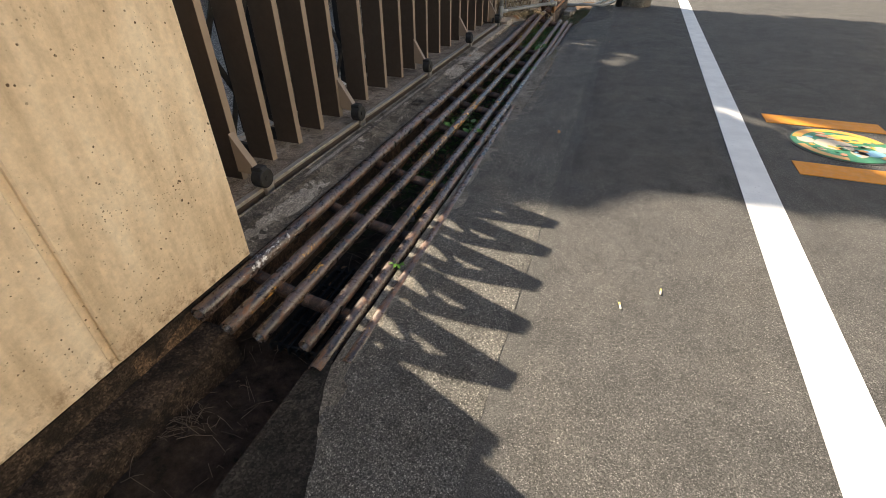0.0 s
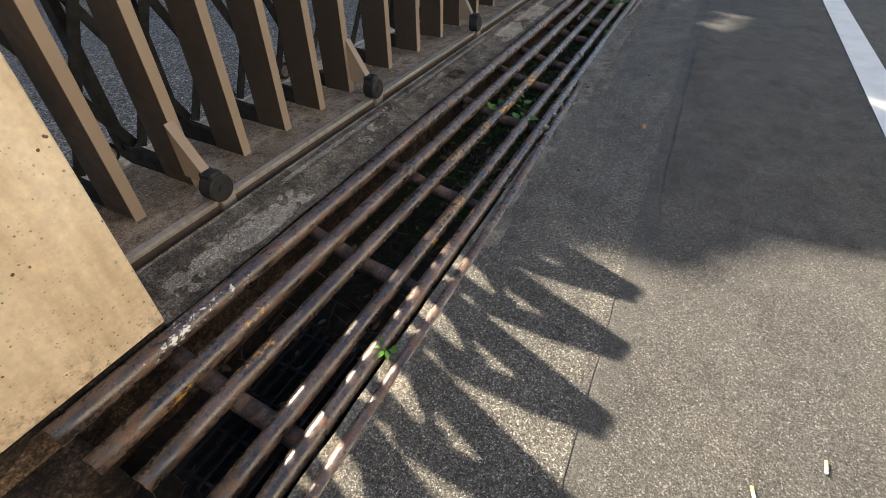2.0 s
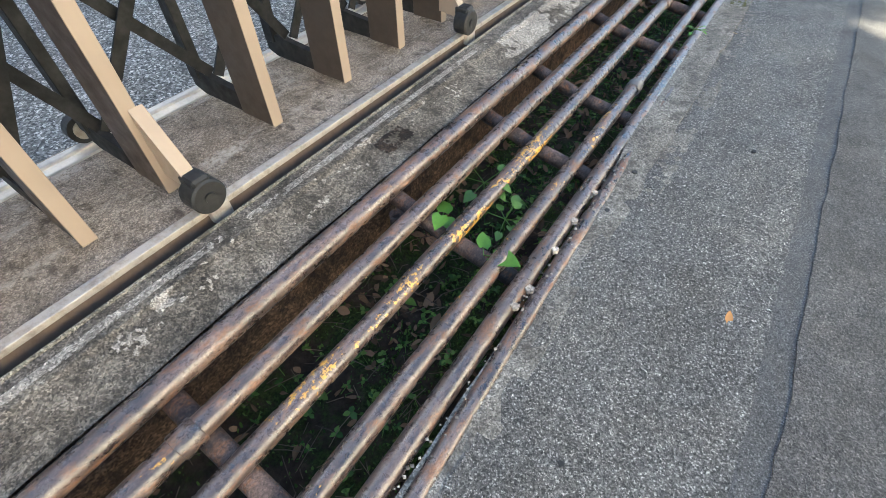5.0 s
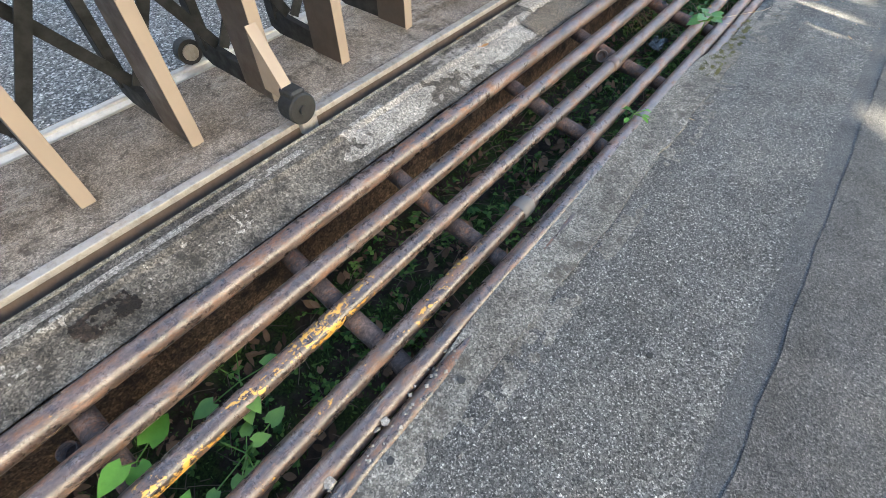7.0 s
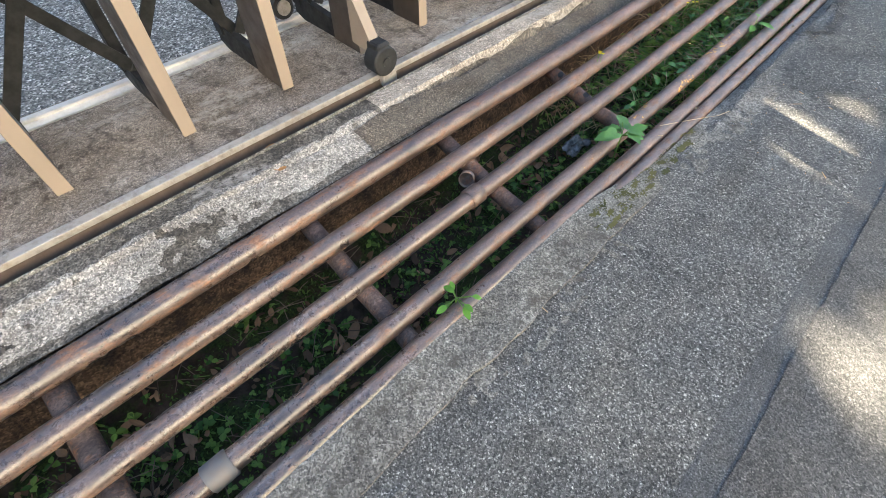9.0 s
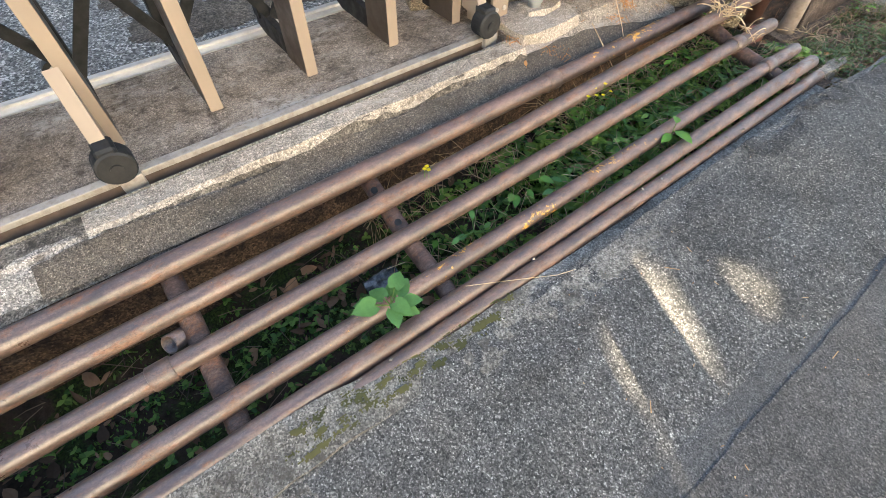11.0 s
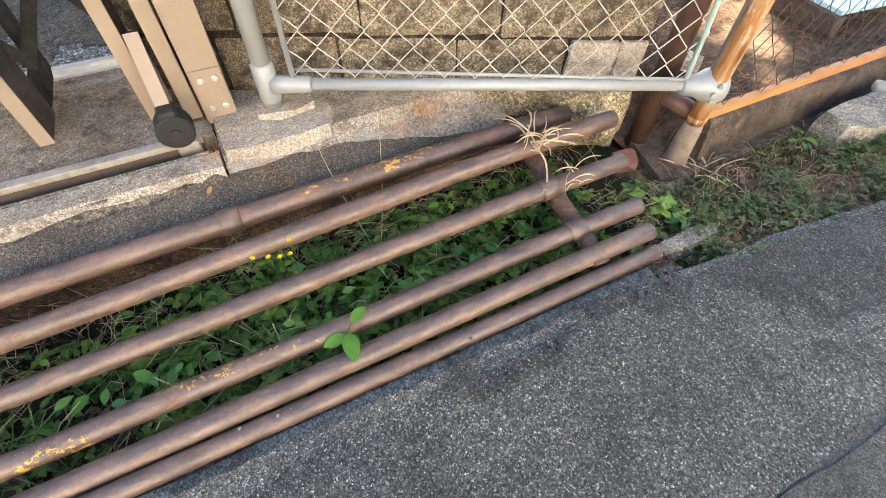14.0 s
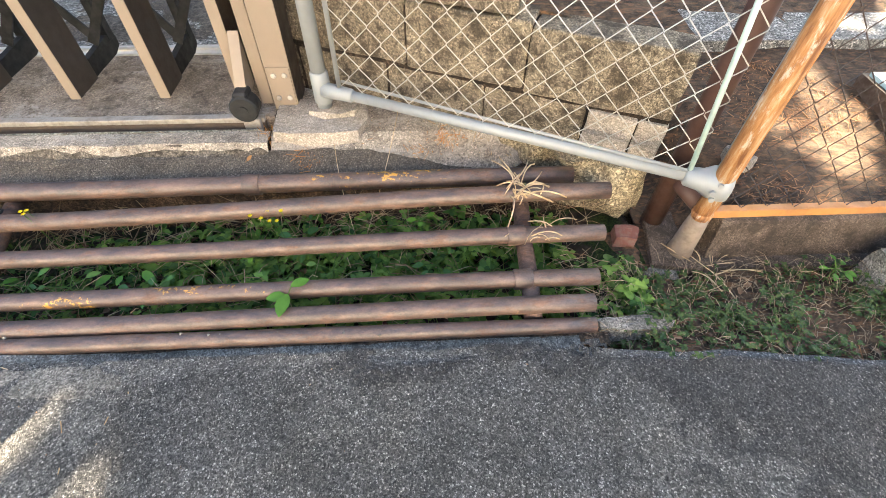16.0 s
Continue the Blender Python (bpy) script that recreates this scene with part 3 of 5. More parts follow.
tone = s.mix(s.times(s.times(s.grey(low), s.grey(ragged)), 0.9), tone, (0.20, 0.10, 0.045))
s.bump(s.times(s.noise(30.0, 8.0, 0.7), s.times(hole, -0.6), "ADD"), 0.35, 0.01)
CREAM = s.done(tone)
wall = thing("wall_cream", "cream coated concrete boundary wall with pits and streaks", "wall", kind="structure")
for y0, y1 in ((-6.0, -3.1), (-3.092, -0.4), (-0.385, 0.541), (0.571, 1.263)):
    part("wall_panel", box(bmesh.new(), (-1.60, y0, 0.080), (-1.41, y1, 1.62), 0.006), CREAM, wall)
part("wall_core", box(bmesh.new(), (-1.59, -5.9, 0.07), (-1.430, 1.2, 1.60)), CREAM, wall, "recessed joint between wall panels")

# ---- white line, manhole ----
s = Shader("white_line_paint", 0.6, 0.0, 0.4)
worn = s.ramp(s.noise(45.0, 8.0, 0.75), (0.60, 0.0), (0.68, 1.0))
LINE = s.done(s.mix(s.times(s.grey(worn), 0.5), s.ramp(s.noise(5.0, 5.0), (0.3, (0.68, 0.68, 0.68)), (0.7, (0.82, 0.82, 0.81))), (0.30, 0.29, 0.28)))
s.bump(s.cells(210.0, "Distance"), 0.3, 0.004)
line = part("road_line", sheet(0.0, 0.20, -8.0, 40.0, 0.2, lambda x, y: 0.004, left=lambda y: 0.863 + 0.0212 * y, right=lambda y: 0.863 + 0.0212 * y, stepx=0.2), LINE)
tagged(line, "thick white painted line on the road", "road marking", kind="structure")

# ---- the pipe grating over the gutter ----
# centre x, centre z, radius, start y, end y, fall towards the far end
PIPES = [
    (-1.377, 0.043, 0.035, 0.88, 8.70, -0.018),
    (-1.244, 0.010, 0.032, 0.88, 8.80, -0.088),
    (-1.103, -0.030, 0.031, 0.91, 8.76, -0.050),
    (-0.930, -0.045, 0.030, 0.94, 8.70, -0.030),
    (-0.826, -0.050, 0.030, 0.85, 8.66, -0.034),
    (-0.768, -0.054, 0.026, 0.92, 8.66, 0.002),
]
BARS = [1.20, 1.88, 2.49, 3.39, 4.02, 4.50, 5.25, 5.86, 6.54, 8.47]
RUST = [rust("pipe_rust_a", ((7.6, 8.3),), ((1.12, 1.62),), 0.6, 0.0), rust("pipe_rust_b", ((0.95, 1.5), (2.3, 2.6)), (), 0.6, 5.0),
        rust("pipe_rust_c", ((0.95, 1.5), (2.5, 4.3)), (), 0.4, 9.0), rust("pipe_rust_d", ((1.0, 1.2), (1.9, 2.5), (2.8, 4.6), (6.1, 7.8)), (), 0.5, 14.0),
        rust("pipe_rust_e", (), (), 0.5, 21.0), rust("pipe_rust_f", ((0.9, 1.3),), (), 0.7, 27.0)]
DARK_RUST = rust("crossbar_rust", (), (), 0.5, 33.0, 0.4, 0.3)


def pipe_point(k, y):
    x, z, r, y0, y1, sag = PIPES[k]
    x += (0.040 if k == 5 else -0.020 if k == 2 else 0.0) * smooth(4.2, 1.6, y)
    return Vector((x + 0.003 * wob(k, y, 0, 0.8), y, z - sag * smooth(6.4, y1, y) + 0.004 * wob(k, y, 5.0, 0.7)))


grating = thing("pipe_grating", "rusty brown steel pipes welded over a gutter, flaked yellow paint", "grating")
for k, (x, z, r, y0, y1, sag) in enumerate(PIPES):
    n = 48
    path = [pipe_point(k, y0 + (y1 - y0) * j / n) for j in range(n + 1)]
    pipe = part("pipe", tube(bmesh.new(), path, r, 20, hollow=0.05), RUST[k], grating, "rusty steel pipe", soft=True)
    for y in {0: (7.46,), 1: (2.47,), 2: (5.76, 8.44), 3: (4.70, 8.44)}.get(k, ()):
        ring = tube(bmesh.new(), [pipe_point(k, y - 0.032), pipe_point(k, y - 0.029), pipe_point(k, y + 0.029), pipe_point(k, y + 0.032)], r + 0.006, 20,
                    radii=[r + 0.001, r + 0.006, r + 0.006, r + 0.001], caps=False)
        part("coupling", ring, SLEEVE if (k, y) == (3, 4.70) else RUST[k], pipe, "grey steel sleeve" if (k, y) == (3, 4.70) else "raised pipe coupling", soft=True)
# raised black discs paint the dark inside of two bolt openings
for x, z in ((-1.312, -0.012), (-1.172, -0.048)):
    way = Vector((0.25, -0.45, 0.86)).normalized()
    p = Vector((x, 6.557, z))
    hole = [p + way * 0.0265 + 0.012 * (math.cos(a) * Vector((1, 0, -0.29)).normalized() + math.sin(a) * way.cross(Vector((1, 0, -0.29)).normalized())) for a in (k * math.pi / 7 for k in range(14))]
    part("bolt_hole_disc", prism(bmesh.new(), hole, way * 0.0075), BLACK, grating, "black disc standing in for a bolt hole in the crossbar")
for y in BARS:
    lift = 0.05 * smooth(6.6, 8.4, y)
    ends = [(-1.41, y + 0.02, 0.008), (-1.25, y + 0.012, -0.030 + lift), (-1.10, y + 0.005, -0.068 + lift), (-0.93, y, -0.088 + lift), (-0.80, y - 0.01, -0.104 + lift)]
    part("crossbar", tube(bmesh.new(), ends, 0.031, 16), DARK_RUST, grating, "dark rusted crossbar", soft=True)
    for k in (0, 1, 2, 3):
        q = pipe_point(k, y + 0.02 - 0.006 * k) - Vector((0, 0, PIPES[k][2]))
        part("weld", tube(bmesh.new(), [q + Vector((-0.030, 0, -0.002)), q + Vector((-0.012, 0.004, 0.003)), q + Vector((0.014, -0.003, 0.002)), q + Vector((0.030, 0, -0.003))], 0.01, 8, radii=[0.004, 0.010, 0.009, 0.004]), DARK_RUST, grating, "lumpy rusted weld", soft=True)
part("pipe_stub", tube(bmesh.new(), [(-1.322, 3.350, -0.080), (-1.316, 3.345, -0.010)], 0.024, 18, hollow=0.04), DARK_RUST, grating, "short open pipe stub under the first pipe", soft=True)
part("pipe_stub", tube(bmesh.new(), [(-1.215, 5.86, -0.075), (-1.175, 5.80, -0.028)], 0.029, 18, hollow=0.04), RUST[1], grating, "short open pipe stub beside a crossbar", soft=True)

# ---- the folding gate ----
SLATS = [1.335, 1.57, 1.84, 2.12, 2.40, 2.677, 2.95, 3.385, 3.765, 4.13, 4.47, 4.81, 5.20, 5.585, 5.95, 6.28, 6.655, 7.03, 7.36]
WHEELED = {2: 1.80, 6: 2.95, 10: 4.43, 14: 5.90, 18: 7.39}
TOP = 1.36
gate = thing("folding_gate", "tan and dark brown folding metal gate on small black wheels", "gate")
FRONT, BACK, REAR = -1.865, -2.040, -2.315


def slat_body():
    b = bmesh.new()
    box(b, (BACK, -0.042, 0.135), (FRONT - 0.004, -0.003, TOP), 0.002)
    return b


for i, y in enumerate(SLATS):
    slat = part("slat", slat_body(), BROWN, gate, "dark bronze slat side")
    slat.location = (0, y, 0)
    part("slat_face", box(bmesh.new(), (FRONT - 0.004, -0.045, 0.133), (FRONT, 0.0, TOP + 0.004), 0.0015), TAN, slat, "tan front strip")
    rear = bmesh.new()
    box(rear, (REAR, y - 0.046, 0.20), (REAR + 0.055, y - 0.008, TOP - 0.08), 0.003)
    part("rear_post", rear, BLACK, gate, "black steel upright")
    foot = bmesh.new()
    prism(foot, [(BACK + 0.004, y - 0.038, 0.140), (BACK + 0.004, y - 0.038, 0.215), (REAR + 0.02, y - 0.038, 0.235), (REAR - 0.005, y - 0.038, 0.21), (REAR - 0.005, y - 0.038, 0.16), (REAR + 0.05, y - 0.038, 0.140)], (0, 0.028, 0))
    part("foot_bar", foot, BLACK, gate, "black steel foot bar")
    top = bmesh.new()
    prism(top, [(FRONT - 0.01, y - 0.086, TOP), (FRONT - 0.01, y - 0.086, TOP - 0.10), (BACK, y - 0.086, TOP - 0.10), (REAR + 0.03, y - 0.086, TOP - 0.13), (REAR + 0.01, y - 0.086, TOP - 0.06), (BACK - 0.06, y - 0.086, TOP)], (0, 0.045, 0))
    part("head_bar", top, BLACK, gate, "black steel head bar")


def brace(y0, z0, y1, z1, x):
    b = bmesh.new()
    a, c = Vector((x, y0, z0)), Vector((x, y1, z1))
    way = (c - a).normalized()
    up = Vector((1, 0, 0)).cross(way) * 0.020
    prism(b, [a - up, a + up, c + up, c - up], (0.008, 0, 0))
    bmesh.ops.recalc_face_normals(b, faces=b.faces)
    return b


for a, b in zip(SLATS, SLATS[1:]):
    for low, high in ((0.24, 0.80), (0.80, 1.26)):
        part("brace", brace(a - 0.02, low, b - 0.02, high, -2.16), BLACK, gate, "black scissor brace")
        part("brace", brace(a - 0.02, high, b - 0.02, low, -2.20), BLACK, gate, "black scissor brace")
for i, y in WHEELED.items():
    arm = bmesh.new()
    prism(arm, [(FRONT + 0.001, y - 0.025, 0.42), (FRONT + 0.001, y - 0.025, 0.20), (-1.755, y - 0.025, 0.19), (-1.745, y - 0.025, 0.225)], (0, 0.042, 0))
    part("wheel_arm", arm, TAN, gate, "pale tan wheel bracket")
    wheel = bmesh.new()
    tube(wheel, [(-1.765, y, 0.172), (-1.76, y, 0.172), (-1.70, y, 0.172), (-1.694, y, 0.172)], 0.055, 28, radii=[0.050, 0.057, 0.057, 0.051])
    wheel = part("wheel", wheel, RUBBER, gate, "black caster wheel")
    part("hub", tube(bmesh.new(), [(-1.695, y, 0.172), (-1.689, y, 0.172)], 0.018, 16), RUBBER, wheel)
    guard = bmesh.new()
    box(guard, (-1.775, y - 0.03, 0.20), (-1.70, y + 0.03, 0.242), 0.008)
    part("fork", guard, RUBBER, wheel, "black wheel fork")
    part("guide", box(bmesh.new(), (-1.725, y - 0.02, 0.07), (-1.70, y + 0.05, 0.125), 0.003), BRASSY, wheel)
    small = part("back_wheel", tube(bmesh.new(), [(-2.39, y - 0.03, 0.178), (-2.35, y - 0.03, 0.178)], 0.05, 24), RUBBER, gate, "black rear wheel")
    part("hub", tube(bmesh.new(), [(-2.35, y - 0.03, 0.178), (-2.343, y - 0.03, 0.178)], 0.032, 20), BRASSY, small, "brass-coloured hub")
post = thing("gate_post", "tan square gate post with a bolted base plate", "post")
part("post_shaft", box(bmesh.new(), (-1.97, 7.487, 0.10), (-1.812, 7.585, 1.5), 0.003), BROWN, post)
part("post_face", box(bmesh.new(), (-1.812, 7.485, 0.105), (-1.806, 7.587, 1.5), 0.001), TAN, post, "tan post face")
part("side_strip", box(bmesh.new(), (-1.90, 7.425, 0.12), (-1.83, 7.475, 1.5), 0.002), TAN, post, "narrow tan strip")
plate = part("base_plate", box(bmesh.new(), (-1.806, 7.490, 0.115), (-1.800, 7.583, 0.30), 0.001), TAN, post, "bolted tan plate")
for y in (7.515, 7.56):
    for z in (0.165, 0.265):
        part("bolt", tube(bmesh.new(), [(-1.80, y, z), (-1.796, y, z), (-1.793, y, z)], 0.009, 12, radii=[0.011, 0.011, 0.006]), BRASSY, plate)

# ---- ground at the end of the gate ----
def end_height(x, y):
    return 0.100 - 0.045 * smooth(-1.63, -1.56, x) - 0.03 * smooth(-1.56, -1.41, x) + 0.006 * wob(x, y, 11.0, 5.0) - 0.05 * smooth(8.3, 8.7, y)


tagged(part("corner_ground", sheet(-3.2, -1.432, 7.495, 9.0, 0.05, end_height, right=curb_edge, skirt=0.2), ENDPAD), "rough grey concrete ground between gate post and fence", "pavement", kind="structure")


def lump(outline, low, high, material, name, label, category, rough=0.02, kind="", scale=9.0, grow=0.9):
    """A rough cast or broken lump: an outline raised to a top with noise on its faces."""
    b = bmesh.new()
    mid = sum((Vector(p) for p in outline), Vector((0, 0))) / len(outline)
    fine = []
    for p, q in zip(outline, outline[1:] + outline[:1]):
        fine += [Vector(p).lerp(Vector(q), t / 5) for t in range(5)]
    levels = [(0.0, 1.0), (0.35, 1.0), (0.7, 0.99), (1.0, 0.95 * grow / 0.9), (1.0, 0.7), (1.0, 0.35)]
    rings = []
    for level, spread in levels:
        ring = []
        for p in fine:
            q = mid + (p - mid) * spread
            z = low + (high - low) * level
            push = wob(q.x, q.y, z + level, scale) * rough
            ring.append(b.verts.new((q.x + push, q.y - push, z + wob(q.x, q.y, 3.0, scale * 1.3) * rough * 0.7)))
        rings.append(ring)
    n = len(fine)
    for a, c in zip(rings, rings[1:]):
        for k in range(n):
            b.faces.new((a[k], a[(k + 1) % n], c[(k + 1) % n], c[k]))
    b.faces.new(rings[-1])
    bmesh.ops.recalc_face_normals(b, faces=b.faces)
    return tagged(part(name, b, material), label, category, kind=kind)


lump([(-1.86, 7.50), (-1.60, 7.50), (-1.585, 7.70), (-1.60, 7.86), (-1.70, 7.90), (-1.88, 7.88)], 0.02, 0.128, WHITECAP, "mortar_pad", "pale mortar pad under the gate and fence posts", "mortar", 0.012, "structure", 12.0)
lump([(-1.82, 7.66), (-1.72, 7.64), (-1.69, 7.72), (-1.71, 7.84), (-1.80, 7.86), (-1.85, 7.78)], 0.09, 0.150, WHITECAP, "mortar_collar", "lump of pale mortar round the fence post foot", "mortar", 0.012, "structure", 16.0)
ROCK = concrete("broken_concrete", (0.40, 0.33, 0.22), (0.20, 0.155, 0.10), 0.7, 160.0, (0.09, 0.065, 0.04), 0.36)
lump([(-1.78, 8.36), (-1.66, 8.42), (-1.52, 8.52), (-1.42, 8.66), (-1.335, 8.78), (-1.285, 8.90), (-1.345, 8.995), (-1.52, 9.06), (-1.82, 8.60)], -0.11, 0.125, ROCK, "broken_footing", "broken yellowish concrete footing under the fence", "footing", 0.05, "structure", 8.0)
# dark lump set back below the footing to fill its recess
lump([(-1.80, 8.50), (-1.60, 8.56), (-1.48, 8.70), (-1.40, 8.84), (-1.42, 8.98), (-1.60, 9.0)], -0.22, 0.0, DARK_CONCRETE, "footing_base", "dark soil lump in the recess under the broken footing", "footing", 0.03, "structure", 9.0)
lump([(-1.25, 8.88), (-1.18, 8.87), (-1.165, 8.95), (-1.23, 8.98)], -0.20, -0.095, painted("worn_red_brick", (0.20, 0.075, 0.055), 0.85, 0.0, 0.2), "brick_lump", "worn dark red brick end in the gutter", "brick", 0.012, "", 14.0)
lump([(-1.10, 8.915), (-1.03, 8.905), (-1.005, 9.08), (-1.06, 9.10)], -0.22, -0.150, MORTAR, "cement_lump", "small grey cement lump beside the brown footing", "mortar", 0.012, "", 14.0)
lump([(-0.785, 8.66), (-0.745, 8.665), (-0.735, 8.90), (-0.765, 8.93), (-0.80, 8.84)], -0.14, -0.050, MORTAR, "cement_lump", "flat grey cement lump at the pipe ends", "mortar", 0.01, "", 14.0)
lump([(-1.015, 9.76), (-0.90, 9.74), (-0.84, 9.86), (-0.84, 10.4), (-1.02, 10.4)], -0.20, -0.005, concrete("pale_kerb", (0.36, 0.33, 0.28), (0.2, 0.18, 0.15), 0.5, 220.0), "kerb_stone", "grey concrete kerb block among the weeds", "kerb", 0.012, "structure", 12.0)

# brown footing: a flat plate at the post and the sloped beam that carries the rail
bm = bmesh.new()
prism(bm, [(-1.345, 9.045, -0.24), (-1.30, 9.03, -0.24), (-1.062, 8.985, -0.24), (-1.036, 9.16, -0.24), (-1.02, 9.9, -0.24), (-1.02, 11.0, -0.24), (-1.30, 11.0, -0.24), (-1.33, 9.4, -0.24)], (0, 0, 0.115))
bmesh.ops.subdivide_edges(bm, edges=bm.edges, cuts=4, use_grid_fill=True)
for v in bm.verts:
    v.co += Vector((wob(v.co.x, v.co.y, v.co.z, 9.0), wob(v.co.y, v.co.x, v.co.z, 9.0), wob(v.co.x, v.co.y, 2.0, 7.0))) * 0.006
bmesh.ops.recalc_face_normals(bm, faces=bm.faces)
tagged(part("footing_slab", bm, SLAB), "brown stained concrete plate at the foot of the rusty fence", "footing", kind="structure")
bm = bmesh.new()
prism(bm, [(-1.22, 9.14, -0.20), (-1.085, 9.19, -0.20), (-1.087, 9.20, -0.10), (-1.108, 9.20, 0.025), (-1.118, 9.21, 0.044), (-1.20, 9.20, 0.046)], (0.012, 1.85, 0))
bmesh.ops.recalc_face_normals(bm, faces=bm.faces)
bmesh.ops.subdivide_edges(bm, edges=bm.edges, cuts=6, use_grid_fill=True)
for v in bm.verts:
    v.co += Vector((wob(v.co.x, v.co.y, v.co.z, 6.0), 0, wob(v.co.x, v.co.y, 2.0, 6.0))) * 0.008
tagged(part("footing_beam", bm, SLAB), "brown stained concrete beam under the orange rail", "footing", kind="structure")

# soil verge and the needle-covered ground behind the rusty fence
s = Shader("needle_soil", 0.95, 0.0, 0.2)
tone = s.ramp(s.noise(13.0, 9.0, 0.75), (0.36, (0.035, 0.025, 0.017)), (0.52, (0.095, 0.064, 0.042)), (0.68, (0.20, 0.125, 0.076)))
streaks = s.ramp(s.noise(60.0, 4.0, 0.7, s.stretch(1.0, 0.25, 1.0)), (0.52, 0.0), (0.60, 1.0))
NEEDLES = s.done(s.mix(s.times(s.grey(streaks), 0.5), tone, (0.28, 0.14, 0.07)))
s.bump(s.noise(70.0, 8.0, 0.75), 0.9, 0.012)
def verge_height(x, y):
    return -0.085 + 0.02 * wob(x, y, 3.0, 5.0) - 0.1 * smooth(8.9, 8.62, y) - 0.07 * smooth(-0.72, -1.0, x)


tagged(part("verge", sheet(-1.25, -0.45, 8.62, 12.0, 0.06, lambda x, y: verge_height(x, y), skirt=0.2), NEEDLES), "strip of brown soil along the asphalt edge", "soil", kind="structure")
tagged(part("soil_bank", sheet(-7.5, -1.165, 9.00, 14.0, 0.07, lambda x, y: -0.15 * smooth(9.42, 9.08, y) + 0.03 * wob(x, y, 13.0, 2.0) + 0.014 * wob(x, y, 14.0, 9.0) + 0.05 * smooth(-1.6, -2.6, x) + 0.12 * smooth(-2.4, -3.4, x), skirt=0.05), NEEDLES), "brown soil covered with dry pine needles behind the rusty fence", "soil", kind="structure")

tagged(part("soil_bank", sheet(-7.5, -1.50, 7.75, 9.05, 0.09, lambda x, y: 0.545 + 0.03 * wob(x, y, 17.0, 2.5) + 0.014 * wob(x, y, 18.0, 9.0), right=lambda y: 0.42 * (y - 9.012), skirt=0.65), NEEDLES), "brown soil heaped behind the block wall", "soil", kind="structure")

# block wall behind the chain-link fence
ALONG, ACROSS = Vector((0.3905, 0.9206, 0.0)), Vector((0.9206, -0.3905, 0.0))
wall_end = Vector((-1.372, 9.012, 0.0))
blocks = thing("block_wall", "stained concrete block wall behind the chain-link fence", "wall", kind="structure")


def block_mesh(length, low, high, seed):
    b = bmesh.new()
    box(b, (0, -0.15, low), (length, 0, high), 0.006)
    bmesh.ops.subdivide_edges(b, edges=b.edges, cuts=3, use_grid_fill=True)
    for v in b.verts:
        v.co += Vector((wob(v.co.x, seed, v.co.z, 9.0), wob(v.co.x, v.co.z, seed, 11.0), wob(v.co.x, seed + 3, v.co.y, 9.0))) * 0.007
    return b


turned = Matrix(((ALONG.x, ACROSS.x, 0, wall_end.x), (ALONG.y, ACROSS.y, 0, wall_end.y), (0, 0, 1, 0), (0, 0, 0, 1)))
for row, (low, high, breaks) in enumerate((
        (-0.15, 0.10, (0.0, 0.42, 0.84, 1.26, 1.68)), (0.108, 0.318, (0.0, 0.11, 0.295, 0.70, 1.12, 1.54, 1.9)),
        (0.335, 0.585, (0.0, 0.55, 1.03, 1.45, 1.9)), (0.595, 0.84, (0.60, 1.0, 1.42, 1.9)))):
    for k, (a, b) in enumerate(zip(breaks, breaks[1:])):
        ob = part("block", block_mesh(b - a - 0.007, low, high, row * 7 + k), BLOCK if (row, k) not in ((1, 0), (1, 1)) else WHITECAP, blocks)
        ob.matrix_basis = turned @ Matrix.Translation((-b, (0.012 if (row, k) == (1, 1) else 0.0) - 0.002 * k, -0.04 * (1.0 - a / 1.9)))
core = part("joint_fill", box(bmesh.new(), (-1.88, -0.14, -0.2), (-0.01, -0.012, 0.54)), DARK_CONCRETE, blocks, "dark mortar joints")
core.matrix_basis = turned

# ---- chain-link fence ----
A, B = Vector((-1.735, 7.735, 0.235)), Vector((-1.158, 9.095, 0.205))
fence = thing("chain_link_fence", "grey steel tube fence frame with pale chain-link mesh", "fence")
foot = Vector((A.x - 0.022, A.y - 0.025, 0))
post_ob = part("post", tube(bmesh.new(), [foot + Vector((0, 0, 0.10)), foot + Vector((0, 0, 1.45))], 0.030, 20), ZINC, fence, soft=True)
part("sleeve", tube(bmesh.new(), [foot + Vector((0, 0, z)) for z in (0.168, 0.176, 0.30, 0.308)], 0.036, 20, radii=[0.031, 0.037, 0.037, 0.031]), ZINC, post_ob, "cast grey sleeve", soft=True)
part("clamp", tube(bmesh.new(), [A + (B - A) * k for k in (-0.01, 0.03, 0.075, 0.08)], 0.028, 18, radii=[0.031, 0.030, 0.027, 0.022]), ZINC, post_ob, "cast rail clamp", soft=True)
part("bottom_rail", tube(bmesh.new(), [A, B], 0.0205, 16), ZINC, fence, soft=True)
part("rail_ledge", tube(bmesh.new(), [A + Vector((-0.02, 0.06, 0.026)), B + Vector((-0.02, -0.06, 0.026))], 0.006, 8), ZINC, fence, soft=True)
part("top_rail", tube(bmesh.new(), [A + Vector((0, 0, 1.15)), B + Vector((0, 0, 1.15))], 0.0205, 12), ZINC, fence, soft=True)
part("side_bar", tube(bmesh.new(), [A + 0.06 * ALONG + Vector((0, 0, 0.02)), A + 0.06 * ALONG + Vector((0, 0, 1.15))], 0.009, 10), ZINC, fence, soft=True)
end = part("end_post", tube(bmesh.new(), [B + Vector((0.0, 0.02, -0.05)), B + Vector((0.0, 0.02, 1.2))], 0.017, 14), ZINC, fence, soft=True)
